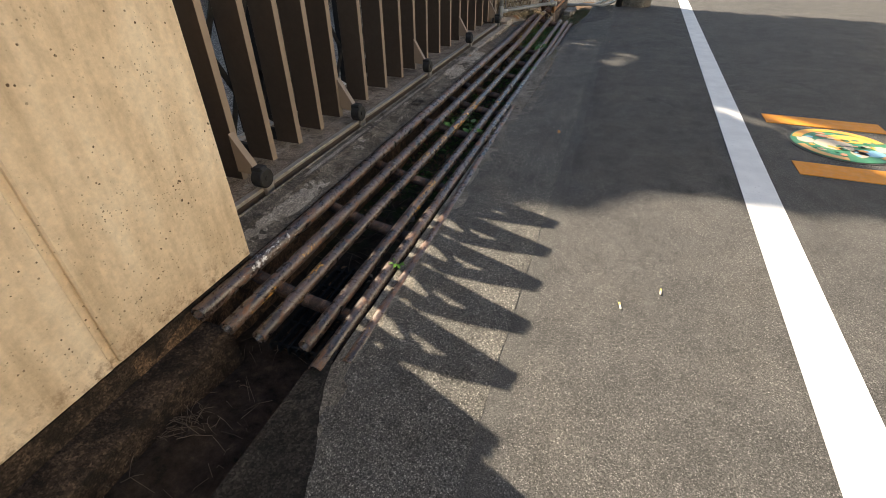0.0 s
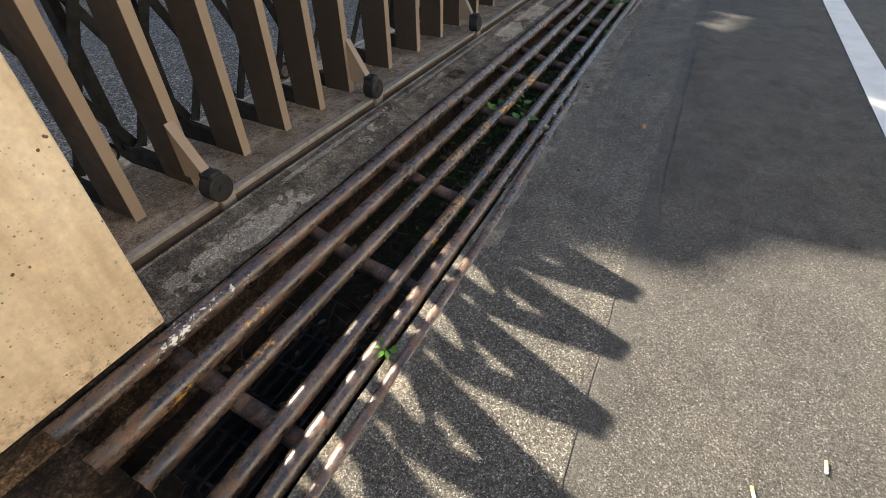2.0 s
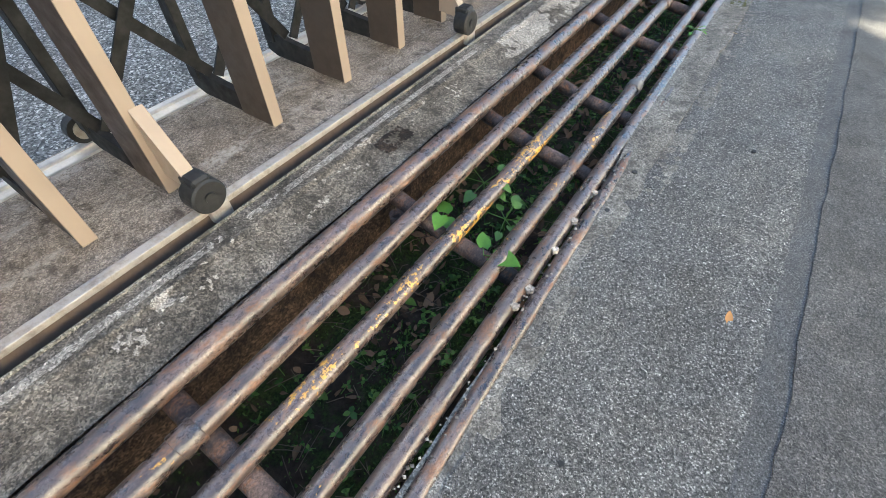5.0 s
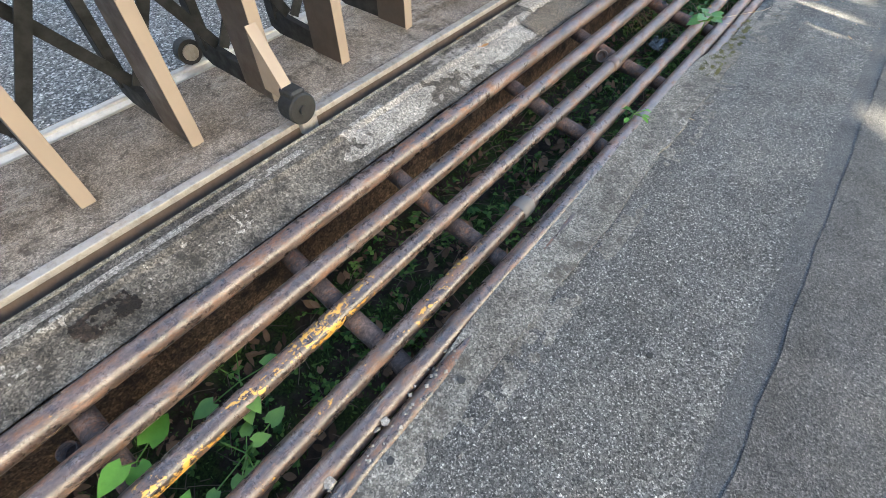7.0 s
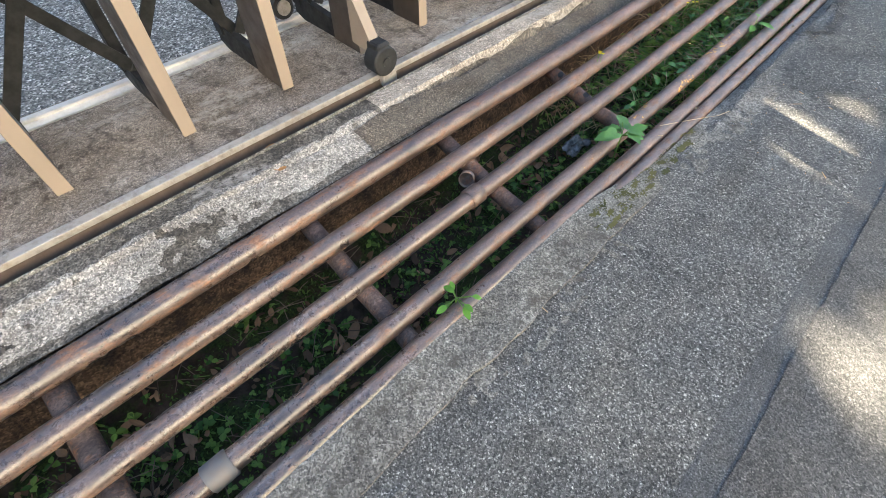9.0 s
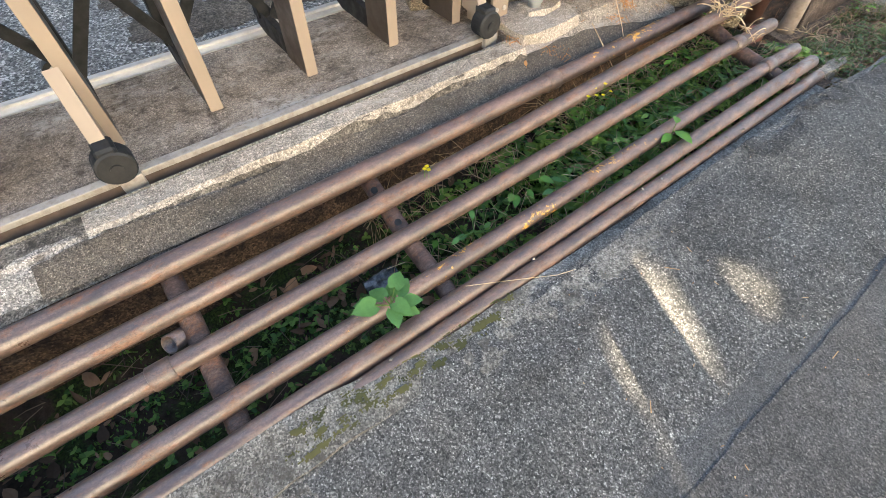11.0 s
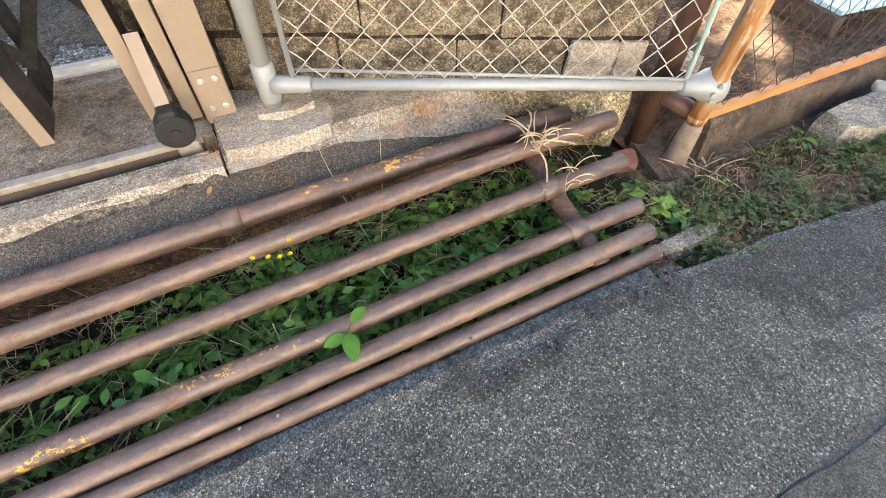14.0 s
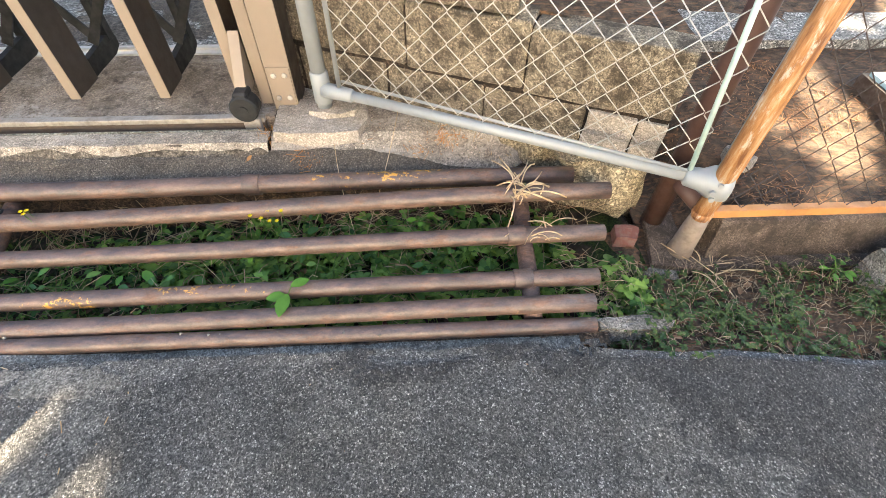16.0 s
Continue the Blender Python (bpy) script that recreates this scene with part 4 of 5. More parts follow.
flange = [B + ALONG * k for k in (-0.085, -0.078, -0.03, 0.0, 0.035, 0.06, 0.068)]
part("corner_fitting", tube(bmesh.new(), flange, 0.04, 22, radii=[0.024, 0.033, 0.040, 0.056, 0.064, 0.058, 0.036]), ZINC, end, "cast grey corner fitting", soft=True)
for dz, dy in ((0.03, -0.02), (-0.03, -0.025), (0.0, -0.035)):
    p = B + Vector((0.055, 0.02 + dy, dz))
    part("bolt", tube(bmesh.new(), [p, p + Vector((0.010, -0.004, 0))], 0.009, 10), ZINC, end)
part("stretcher_bar", tube(bmesh.new(), [B - 0.075 * ALONG + Vector((0.0, 0, 0.03)), B - 0.20 * ALONG + Vector((0.05, 0, 1.05))], 0.009, 10), AQUA, fence, "pale aqua painted bar", soft=True)
CELL_U, CELL_Z = 0.050, 0.0530


def mesh_wire(k, rows, radius):
    pts = []
    for j in range(rows + 1):
        u = (k if (j + k) % 2 == 0 else k + 1) * CELL_U
        lean = 0.0025 if (j + k) % 2 == 0 else -0.0025
        for shift in (-0.004, 0.004):
            near = 0.0035 if (j + k) % 2 == 0 else -0.0035
            pts.append((u + near * 0.4, lean, j * CELL_Z + shift))
    return tube(bmesh.new(), pts, radius, 5)


span = (B - A).length
frame_at = Matrix(((ALONG.x, ACROSS.x, 0, A.x), (ALONG.y, ACROSS.y, 0, A.y), (0, 0, 1, A.z + 0.02), (0, 0, 0, 1)))
drop = (B.z - A.z) / span
wires = [part("wire", mesh_wire(k, 21, 0.0019), WIRE, fence) for k in range(2)]
for k in range(int(span / CELL_U) - 2):
    ob = wires[k] if k < 2 else new("wire", wires[k % 2].data)
    ob.parent = fence
    ob.matrix_basis = frame_at @ Matrix.Translation(((k - k % 2 + 1.2) * CELL_U, -0.004 + 0.004 * math.sin(k * 1.7), drop * k * CELL_U))

# ---- rusty fence ----
s = Shader("flaking_rusty_post", 0.7, 0.0, 0.3)
tone = s.ramp(s.noise(5.0, 8.0, 0.7, s.stretch(6.0, 6.0, 0.8)), (0.36, (0.17, 0.070, 0.030)), (0.5, (0.40, 0.19, 0.075)), (0.62, (0.52, 0.36, 0.22)))
chalk = s.ramp(s.noise(14.0, 8.0, 0.75, s.stretch(3.0, 3.0, 0.9, 4.0)), (0.54, 0.0), (0.62, 1.0))
POST = s.done(s.mix(s.times(s.grey(chalk), 0.7), tone, (0.60, 0.54, 0.46)))
s.bump(s.noise(50.0, 8.0, 0.7), 0.4, 0.003)
rusty = thing("rusty_fence", "orange rusted steel post and rail with dark wire mesh", "fence")
foot = Vector((-1.130, 9.115, 0.0))
shaft = part("post", tube(bmesh.new(), [foot + Vector((0, 0, -0.135)), foot + Vector((0, 0, 1.5))], 0.032, 22), POST, rusty, "rusted round post with pale paint", soft=True)
part("post_foot", tube(bmesh.new(), [foot + Vector((0, 0, z)) for z in (-0.135, -0.09, 0.0, 0.060)], 0.04, 22, radii=[0.050, 0.043, 0.039, 0.0335]), painted("grimy_post_foot", (0.24, 0.185, 0.14), 0.8, 0.0, 0.25, (0.09, 0.065, 0.05), 20.0), shaft, "grey mortar-smeared foot", soft=True)
part("post_band", tube(bmesh.new(), [foot + Vector((0, 0, z)) for z in (0.070, 0.074, 0.086, 0.090)], 0.04, 22, radii=[0.033, 0.036, 0.036, 0.033]), POST, shaft, soft=True)
bm = bmesh.new()
box(bm, (-1.155, 9.125, 0.02), (-1.149, 9.155, 1.5), 0.001)
box(bm, (-1.149, 9.149, 0.02), (-1.120, 9.155, 1.5), 0.001)
part("angle_upright", bm, ORANGE, rusty, "bright orange rusted angle bar")
bm = bmesh.new()
box(bm, (-1.135, 9.13, 0.052), (-1.128, 11.0, 0.086), 0.001)
box(bm, (-1.160, 9.13, 0.080), (-1.135, 11.0, 0.086), 0.001)
part("angle_rail", bm, ORANGE, rusty, "orange rusted angle rail")
wires = [part("wire", mesh_wire(k, 22, 0.0018), DARKWIRE, rusty) for k in range(2)]
along_y = Matrix(((0, 1, 0, -1.148), (1, 0, 0, 9.16), (0, 0, 1, 0.085), (0, 0, 0, 1)))
for k in range(34):
    ob = wires[k] if k < 2 else new("wire", wires[k % 2].data)
    ob.parent = rusty
    ob.matrix_basis = along_y @ Matrix.Translation(((k - k % 2) * CELL_U, 0.004 * math.sin(k * 1.3), 0))
pole = thing("pole", "dark red-brown painted steel pole behind the fence", "pole")
part("shaft", tube(bmesh.new(), [(-1.305, 9.07, -0.16), (-1.305, 9.07, 1.6)], 0.042, 20), MAROON, pole, soft=True)
part("strut", tube(bmesh.new(), [(-1.305, 9.075, 0.10), (-1.165, 9.13, 0.075)], 0.034, 14), MAROON, pole, soft=True)
panel = thing("metal_panel", "pale blue painted metal panel on a dark timber edge", "panel")
bm = bmesh.new()
prism(bm, [(-2.031, 10.353, 0.095), (-1.42, 10.318, 0.095), (-1.36, 11.0, 0.095), (-1.97, 11.2, 0.095)], (0, 0, 0.02))
part("panel_sheet", bm, painted("pale_blue_paint", (0.42, 0.60, 0.66), 0.4, 0.0, 0.05), panel)
bm = bmesh.new()
prism(bm, [(-2.061, 10.338, -0.03), (-1.40, 10.288, -0.03), (-1.40, 10.348, -0.03), (-2.061, 10.403, -0.03)], (0, 0, 0.123))
part("edge_beam", bm, painted("dark_timber", (0.07, 0.045, 0.032), 0.8, 0.0, 0.15), panel, "dark timber edge")
lump([(-1.56, 9.42), (-1.50, 9.40), (-1.44, 9.47), (-1.47, 9.52), (-1.55, 9.50)], -0.02, 0.05, WHITECAP, "stone", "pale stone lying on the needles", "stone", 0.012, "", 14.0)

# ---- manhole and things on the road ----
YELLOW = painted("yellow_road_paint", (0.74, 0.28, 0.015), 0.6, 0.0, 0.08)
for y in (3.39, 4.41):
    tagged(part("road_mark", box(bmesh.new(), (1.33, y - 0.11, -0.01), (2.17, y + 0.11, 0.005)), YELLOW), "orange-yellow painted bar beside the manhole", "road marking", "bars at the manhole", "structure")
HOLE = Vector((1.75, 3.93, 0.0))
manhole = thing("manhole_cover", "round iron manhole cover enamelled in bright colours", "manhole cover")


def flat(points, low, high):
    return prism(bmesh.new(), [(HOLE.x + p[0], HOLE.y + p[1], low) for p in points], (0, 0, high - low))


def arc(r0, r1, a0, a1, n=14):
    ring = [(r1 * math.cos(radians(a0 + (a1 - a0) * k / n)), r1 * math.sin(radians(a0 + (a1 - a0) * k / n))) for k in range(n + 1)]
    return ring + [(r0 * math.cos(radians(a1 - (a1 - a0) * k / n)), r0 * math.sin(radians(a1 - (a1 - a0) * k / n))) for k in range(n + 1)]


def blob(x, y, rx, ry, seed, n=18):
    return [(x + rx * math.cos(a) * (1 + 0.25 * wob(math.cos(a), math.sin(a), seed, 1.6)), y + ry * math.sin(a) * (1 + 0.25 * wob(math.cos(a), math.sin(a), seed + 5, 1.6))) for a in (2 * math.pi * k / n for k in range(n))]


IRON = painted("cast_iron", (0.05, 0.045, 0.042), 0.55, 0.4, 0.1)
part("frame", flat([(0.345 * math.cos(a), 0.345 * math.sin(a)) for a in (2 * math.pi * k / 40 for k in range(40))], -0.02, 0.004), IRON, manhole)
cover = part("cover", flat([(0.325 * math.cos(a), 0.325 * math.sin(a)) for a in (2 * math.pi * k / 40 for k in range(40))], -0.02, 0.007), painted("green_enamel", (0.04, 0.22, 0.10), 0.35), manhole, "green enamelled cover")
for colour, shape in (
        ((0.85, 0.38, 0.05), arc(0.255, 0.315, 20, 165)), ((0.80, 0.42, 0.12), arc(0.265, 0.315, 195, 262)), ((0.80, 0.42, 0.12), arc(0.265, 0.315, 310, 350)),
        ((0.60, 0.50, 0.36), blob(-0.06, -0.02, 0.13, 0.10, 1)), ((0.60, 0.50, 0.36), blob(-0.23, 0.03, 0.06, 0.07, 3)), ((0.85, 0.40, 0.06), blob(0.08, 0.13, 0.14, 0.08, 6)),
        ((0.30, 0.58, 0.75), blob(0.13, -0.13, 0.10, 0.06, 9)), ((0.60, 0.50, 0.36), blob(0.06, -0.16, 0.05, 0.07, 12)), ((0.60, 0.50, 0.36), blob(0.24, -0.03, 0.05, 0.06, 15)),
        ((0.75, 0.22, 0.12), blob(-0.08, 0.15, 0.05, 0.03, 18))):
    part("enamel_patch", flat(shape, 0.007, 0.0095), painted("enamel", colour, 0.35, 0.0, 0.04), cover)
hue = random.Random(3)
ENAMELS = [painted("enamel", c, 0.35, 0.0, 0.04) for c in ((0.82, 0.36, 0.05), (0.60, 0.48, 0.34), (0.03, 0.16, 0.08), (0.28, 0.55, 0.72), (0.72, 0.28, 0.16))]
for k in range(34):
    a, r = hue.uniform(0, 6.28), 0.23 * hue.random() ** 0.5
    part("enamel_patch", flat(blob(r * math.cos(a), r * math.sin(a), hue.uniform(0.012, 0.035), hue.uniform(0.008, 0.028), k, 10), 0.008, 0.0102), ENAMELS[hue.choice((0, 0, 1, 1, 2, 2, 3, 4))], cover)
PAPER = painted("cigarette_paper", (0.82, 0.78, 0.68), 0.8, 0.0, 0.06)
FILTER = painted("cigarette_filter", (0.78, 0.66, 0.20), 0.8, 0.0, 0.06)
for x, y, a in ((0.253, 1.553, 100.0), (0.421, 1.708, 85.0)):
    butt = thing("cigarette_butt", "small pale cigarette butt lying on the asphalt", "cigarette butt", "cigarette butts", at=pose(x, y, 0.005, 0, 0, a))
    part("paper", tube(bmesh.new(), [(-0.018, 0, 0), (0.004, 0, 0)], 0.004, 10), PAPER, butt)
    part("filter", tube(bmesh.new(), [(0.004, 0, 0), (0.020, 0, 0)], 0.0041, 10), FILTER, butt, "yellow filter")
drum = thing("post_base", "grey concrete drum at the foot of a dark post", "post")
part("drum", tube(bmesh.new(), [(0.26, 10.95, -0.02), (0.26, 10.95, 0.02), (0.26, 10.95, 0.55), (0.26, 10.95, 0.6)], 0.3, 28, radii=[0.26, 0.28, 0.27, 0.25]), MORTAR, drum, soft=True)
part("post", tube(bmesh.new(), [(-0.06, 10.75, -0.02), (-0.06, 10.75, 1.6)], 0.06, 16), BLACK, drum, "dark steel post", soft=True)
for k, x in enumerate((-0.62, -0.42)):
    low_rail = thing("low_rail", "low white painted rail lying along the verge", "rail", "low white rails")
    part("bar", tube(bmesh.new(), [(x - 0.35, 9.9 + 0.1 * k, 0.10), (x + 0.1, 10.35, 0.06), (x + 0.32, 11.2, 0.06)], 0.022, 10), ZINC, low_rail, soft=True)

# ---- drain grate under the pipes ----
grate = thing("drain_grate", "dark steel drain grate lying under the pipes", "grate")
for k in range(9):
    part("bar", box(bmesh.new(), (-1.16 + 0.045 * k, 0.98, -0.185), (-1.152 + 0.045 * k, 1.58, -0.150)), BLACK, grate)
for k in range(5):
    part("cross_rod", box(bmesh.new(), (-1.17, 1.0 + 0.135 * k, -0.172), (-0.79, 1.008 + 0.135 * k, -0.155)), BLACK, grate)

# ---- plants ----
GREEN = leafy("weed_green", (0.022, 0.075, 0.012), (0.160, 0.280, 0.055))
BRIGHT = leafy("bright_leaf", (0.060, 0.18, 0.020), (0.13, 0.29, 0.038))
MINT = leafy("pale_green_leaf", (0.06, 0.17, 0.04), (0.11, 0.24, 0.065))
DEAD = leafy("dead_leaf", (0.055, 0.032, 0.018), (0.27, 0.160, 0.092), 0.8, 0.3)
STRAW = leafy("dry_straw", (0.40, 0.27, 0.14), (0.66, 0.50, 0.32), 0.7, 0.4)
PETAL = leafy("yellow_petal", (0.80, 0.58, 0.01), (0.90, 0.72, 0.03))
rng = random.Random(11)


def leaf_points(base, way, up, length, width, bend=0.3, shape="oval"):
    """The points of one leaf with a folded midrib, and its faces."""
    way, up = way.normalized(), up.normalized()
    side = way.cross(up).normalized()
    up = side.cross(way)
    profile = {"oval": ((0.0, 0.12), (0.14, 0.58), (0.34, 0.94), (0.58, 0.96), (0.82, 0.6), (1.0, 0.04)),
               "small": ((0.0, 0.1), (0.28, 0.85), (0.62, 0.95), (1.0, 0.06)),
               "heart": ((0.0, 0.55), (0.12, 0.95), (0.35, 1.0), (0.68, 0.62), (1.0, 0.0)),
               "blade": ((0.0, 0.7), (0.4, 1.0), (0.75, 0.7), (1.0, 0.0))}[shape]
    verts, faces = [], []
    for u, w in profile:
        mid = base + way * (u * length) - up * (bend * length * u * u)
        verts += [mid + side * (w * width / 2) + up * (0.12 * width * w), mid, mid - side * (w * width / 2) + up * (0.12 * width * w)]
    if shape == "heart":
        for k in (0, 2):
            verts[k] -= way * 0.16 * length
    for k in range(len(profile) - 1):
        a = 3 * k
        faces += [(a, a + 1, a + 4, a + 3), (a + 1, a + 2, a + 5, a + 4)]
    return verts, faces


class Heap:
    """Many small pieces gathered in one mesh."""

    def __init__(self):
        self.verts, self.faces = [], []

    def add(self, verts, faces):
        n = len(self.verts)
        self.verts += [tuple(v) for v in verts]
        self.faces += [tuple(i + n for i in f) for f in faces]

    def stalk(self, path, r):
        for a, b in zip(path, path[1:]):
            a, b = Vector(a), Vector(b)
            side = (b - a).cross(Vector((0, 0, 1)))
            side = side.normalized() * r if side.length > 1e-6 else Vector((r, 0, 0))
            up = side.cross(b - a).normalized() * r
            ring = (side + up, up - side, -side - up, side - up)
            self.add([a + p for p in ring] + [b + p for p in ring], [(0, 1, 5, 4), (1, 2, 6, 5), (2, 3, 7, 6), (3, 0, 4, 7)])

    def make(self, name, material, parent=None, label="", soft=False):
        mesh = bpy.data.meshes.new(name)
        mesh.from_pydata(self.verts, [], self.faces)
        mesh.materials.append(material)
        if soft:
            for face in mesh.polygons:
                face.use_smooth = True
        ob = new(name, mesh)
        if parent is not None:
            ob.parent = parent
        if label:
            tagged(ob, label)
        return ob


def any_way(flat_part=1.0, rise=0.4):
    a = rng.uniform(0, 2 * math.pi)
    return Vector((math.cos(a) * flat_part, math.sin(a) * flat_part, rng.uniform(-0.1, rise)))


def lush(y):
    return 0.30 * smooth(2.3, 3.0, y) + 0.30 * smooth(3.2, 4.0, y) + 0.15 * smooth(5.2, 6.2, y) + 0.45 * smooth(6.2, 7.2, y)


cover_low, cover_tall = Heap(), Heap()
for _ in range(11000):
    y = rng.uniform(2.6, 8.95)
    x = rng.uniform(-1.38, -0.80)
    near_wall = smooth(-1.36, -1.15, x) if y < 6.5 else smooth(-1.42, -1.2, x)
    patchy = 0.5 + 1.3 * wob(x, y, 20.0, 3.5)
    if y > 8.66 and x < -1.06:
        continue
    if rng.random() > lush(y) * (0.25 + 0.75 * near_wall) * min(1.0, max(0.12, patchy + 0.35)):
        continue
    ground = Vector((x, y, soil_height(x, y)))
    tall = rng.uniform(0.01, 0.05) + (0.09 * smooth(6.3, 7.5, y)) * rng.random()
    lean = ground + any_way(0.03, 0.0) + Vector((0, 0, tall))
    heap = cover_tall if tall > 0.05 and rng.random() < 0.55 else cover_low
    heap.stalk([ground, lean], 0.0010)
    size = rng.uniform(0.010, 0.022) + 0.016 * smooth(6.4, 7.4, y) * rng.random()
    turn = rng.uniform(0, 6.28)
    for k in range(rng.choice((3, 3, 4, 5))):
        a = turn + k * 2.1 + rng.uniform(-0.3, 0.3)
        way = Vector((math.cos(a), math.sin(a), rng.uniform(0.0, 0.5)))
        heap.add(*leaf_points(lean, way, Vector((0, 0, 1)), size * rng.uniform(0.8, 1.3), size * rng.uniform(0.7, 1.0), 0.25, "small"))
tagged(cover_low.make("ground_cover", GREEN), "small green weeds covering the gutter floor", "weeds", kind="stuff")
tagged(cover_tall.make("ground_cover", leafy("weed_light_green", (0.085, 0.185, 0.024), (0.24, 0.38, 0.07))), "taller light green weeds in the gutter", "weeds", kind="stuff")

carpet = Heap()
for _ in range(26000):
    y = rng.uniform(2.3, 7.6)
    x = rng.uniform(-1.36, -0.81)
    if rng.random() > min(1.0, max(0.0, 0.35 + 1.7 * wob(x, y, 50.0, 4.5) + 0.25 * smooth(-1.25, -1.0, x))) * smooth(2.2, 3.2, y):
        continue
    p = Vector((x, y, soil_height(x, y) - 0.002))
    a, n = rng.uniform(0, 6.28), rng.uniform(0.006, 0.020)
    way, side = Vector((math.cos(a), math.sin(a), 0)), Vector((-math.sin(a), math.cos(a), 0))
    tip = p + way * n * rng.uniform(0.2, 0.9) + Vector((0, 0, n * rng.uniform(0.5, 1.2)))
    carpet.add([p - side * n * 0.16, p + side * n * 0.16, p.lerp(tip, 0.6) + side * n * 0.22, tip, p.lerp(tip, 0.6) - side * n * 0.22], [(0, 1, 2, 4), (4, 2, 3)])
tagged(carpet.make("moss_carpet", leafy("moss_blades", (0.026, 0.064, 0.012), (0.110, 0.190, 0.036), 0.8, 0.5)), "fine green moss and seedlings over the gutter floor", "moss", kind="stuff")

verge_weeds, verge_dry = Heap(), Heap()
for _ in range(8500):
    y = rng.uniform(8.62, 10.6)
    x = rng.uniform(-1.12 if y < 8.92 else (-1.04 if y < 9.74 else -0.86), -0.70 + asphalt_edge(y) + 0.03)
    patchy = 0.50 + 1.5 * wob(x, y, 24.0, 5.0)
    if rng.random() > patchy:
        continue
    ground = Vector((x, y, verge_height(x, y)))
    lean = ground + any_way(0.03, 0.0) + Vector((0, 0, rng.uniform(0.02, 0.08)))
    verge_weeds.stalk([ground, lean], 0.0008)
    size = rng.uniform(0.007, 0.016)
    for k in range(4):
        a = k * 1.7 + rng.uniform(0, 1)
        verge_weeds.add(*leaf_points(lean, Vector((math.cos(a), math.sin(a), rng.uniform(0, 0.5))), Vector((0, 0, 1)), size, size * 0.75, 0.25, "small"))
for _ in range(1800):
    y = rng.uniform(8.65, 10.6)
    x = rng.uniform(-1.04, -0.66 + asphalt_edge(y))
    p = Vector((x, y, max(-0.10, verge_height(x, y)) + 0.01 + rng.uniform(0, 0.03)))
    q = p + any_way(rng.uniform(0.02, 0.07), 0.04)
    verge_dry.stalk([p, p.lerp(q, 0.5) + Vector((0, 0, 0.012)), q], 0.0005)
tagged(verge_weeds.make("verge_weeds", leafy("verge_green", (0.035, 0.075, 0.018), (0.12, 0.17, 0.045))), "low dull green weeds along the asphalt edge", "weeds", kind="stuff")
tagged(verge_dry.make("dry_stalks", leafy("dull_straw", (0.12, 0.085, 0.055), (0.48, 0.36, 0.24), 0.8, 0.3)), "dry broken stalks among the weeds", "weeds", kind="stuff")

litter = Heap()
for _ in range(3000):
    y = rng.uniform(1.2, 8.8)
    x = rng.uniform(-1.37, -0.82)
    if rng.random() > (0.25 + 0.75 * smooth(2.4, 3.4, y) * (1.0 - 0.5 * smooth(6.0, 7.2, y))) * min(1.0, max(0.1, 0.45 + 1.6 * wob(x, y, 40.0, 4.0))):
        continue
    p = Vector((x, y, soil_height(x, y) + rng.uniform(0.008, 0.02)))
    n = rng.uniform(0.018, 0.046) if rng.random() < 0.93 else rng.uniform(0.05, 0.07)
    litter.add(*leaf_points(p, any_way(1.0, 0.5), Vector((rng.uniform(-0.5, 0.5), rng.uniform(-0.5, 0.5), 1)), n, n * rng.uniform(0.35, 0.75), rng.uniform(-0.9, 0.9), rng.choice(("oval", "oval", "heart", "blade"))))
for _ in range(45):
    y = rng.uniform(8.66, 10.3)
    x = rng.uniform(-1.12 if y < 8.92 else -1.02, -0.72 + asphalt_edge(y))
    n = rng.uniform(0.02, 0.05)
    litter.add(*leaf_points(Vector((x, y, verge_height(x, y) + rng.uniform(0.01, 0.03))), any_way(1.0, 0.4), Vector((rng.uniform(-0.5, 0.5), rng.uniform(-0.5, 0.5), 1)), n, n * 0.5, 0.2))
tagged(litter.make("leaf_litter", DEAD), "dry brown fallen leaves in the gutter", "leaves", kind="stuff")
twigs = Heap()
for _ in range(1100):
    y = rng.uniform(0.0, 8.8)
    x = rng.uniform(-1.36, -0.82)
    p = Vector((x, y, soil_height(x, y) + rng.uniform(0.01, 0.05)))
    q = p + any_way(rng.uniform(0.03, 0.14), 0.04)
    twigs.stalk([p, p.lerp(q, 0.5) + Vector((0, 0, rng.uniform(0, 0.02))), q], 0.0009)
stems = Heap()
for _ in range(1000):
    y = rng.uniform(6.5, 8.75)
    x = -1.38 + 0.55 * rng.random() ** 1.9
    p = Vector((x, y, soil_height(x, y) + rng.uniform(0.04, 0.13)))
    q = p + any_way(rng.uniform(0.04, 0.14), 0.07)
    stems.stalk([p, p.lerp(q, 0.5) + Vector((0, 0, rng.uniform(0, 0.03))), q], 0.0008)
tagged(stems.make("dry_stems", leafy("tangled_straw", (0.22, 0.12, 0.06), (0.55, 0.42, 0.25), 0.8, 0.3)), "tangled dry stems among the gutter weeds", "weeds", kind="stuff")
ROOT = leafy("dry_twig", (0.06, 0.042, 0.03), (0.20, 0.145, 0.105), 0.8, 0.3)
tagged(twigs.make("dry_twigs", ROOT), "thin dry twigs and roots in the gutter", "twigs", kind="stuff")


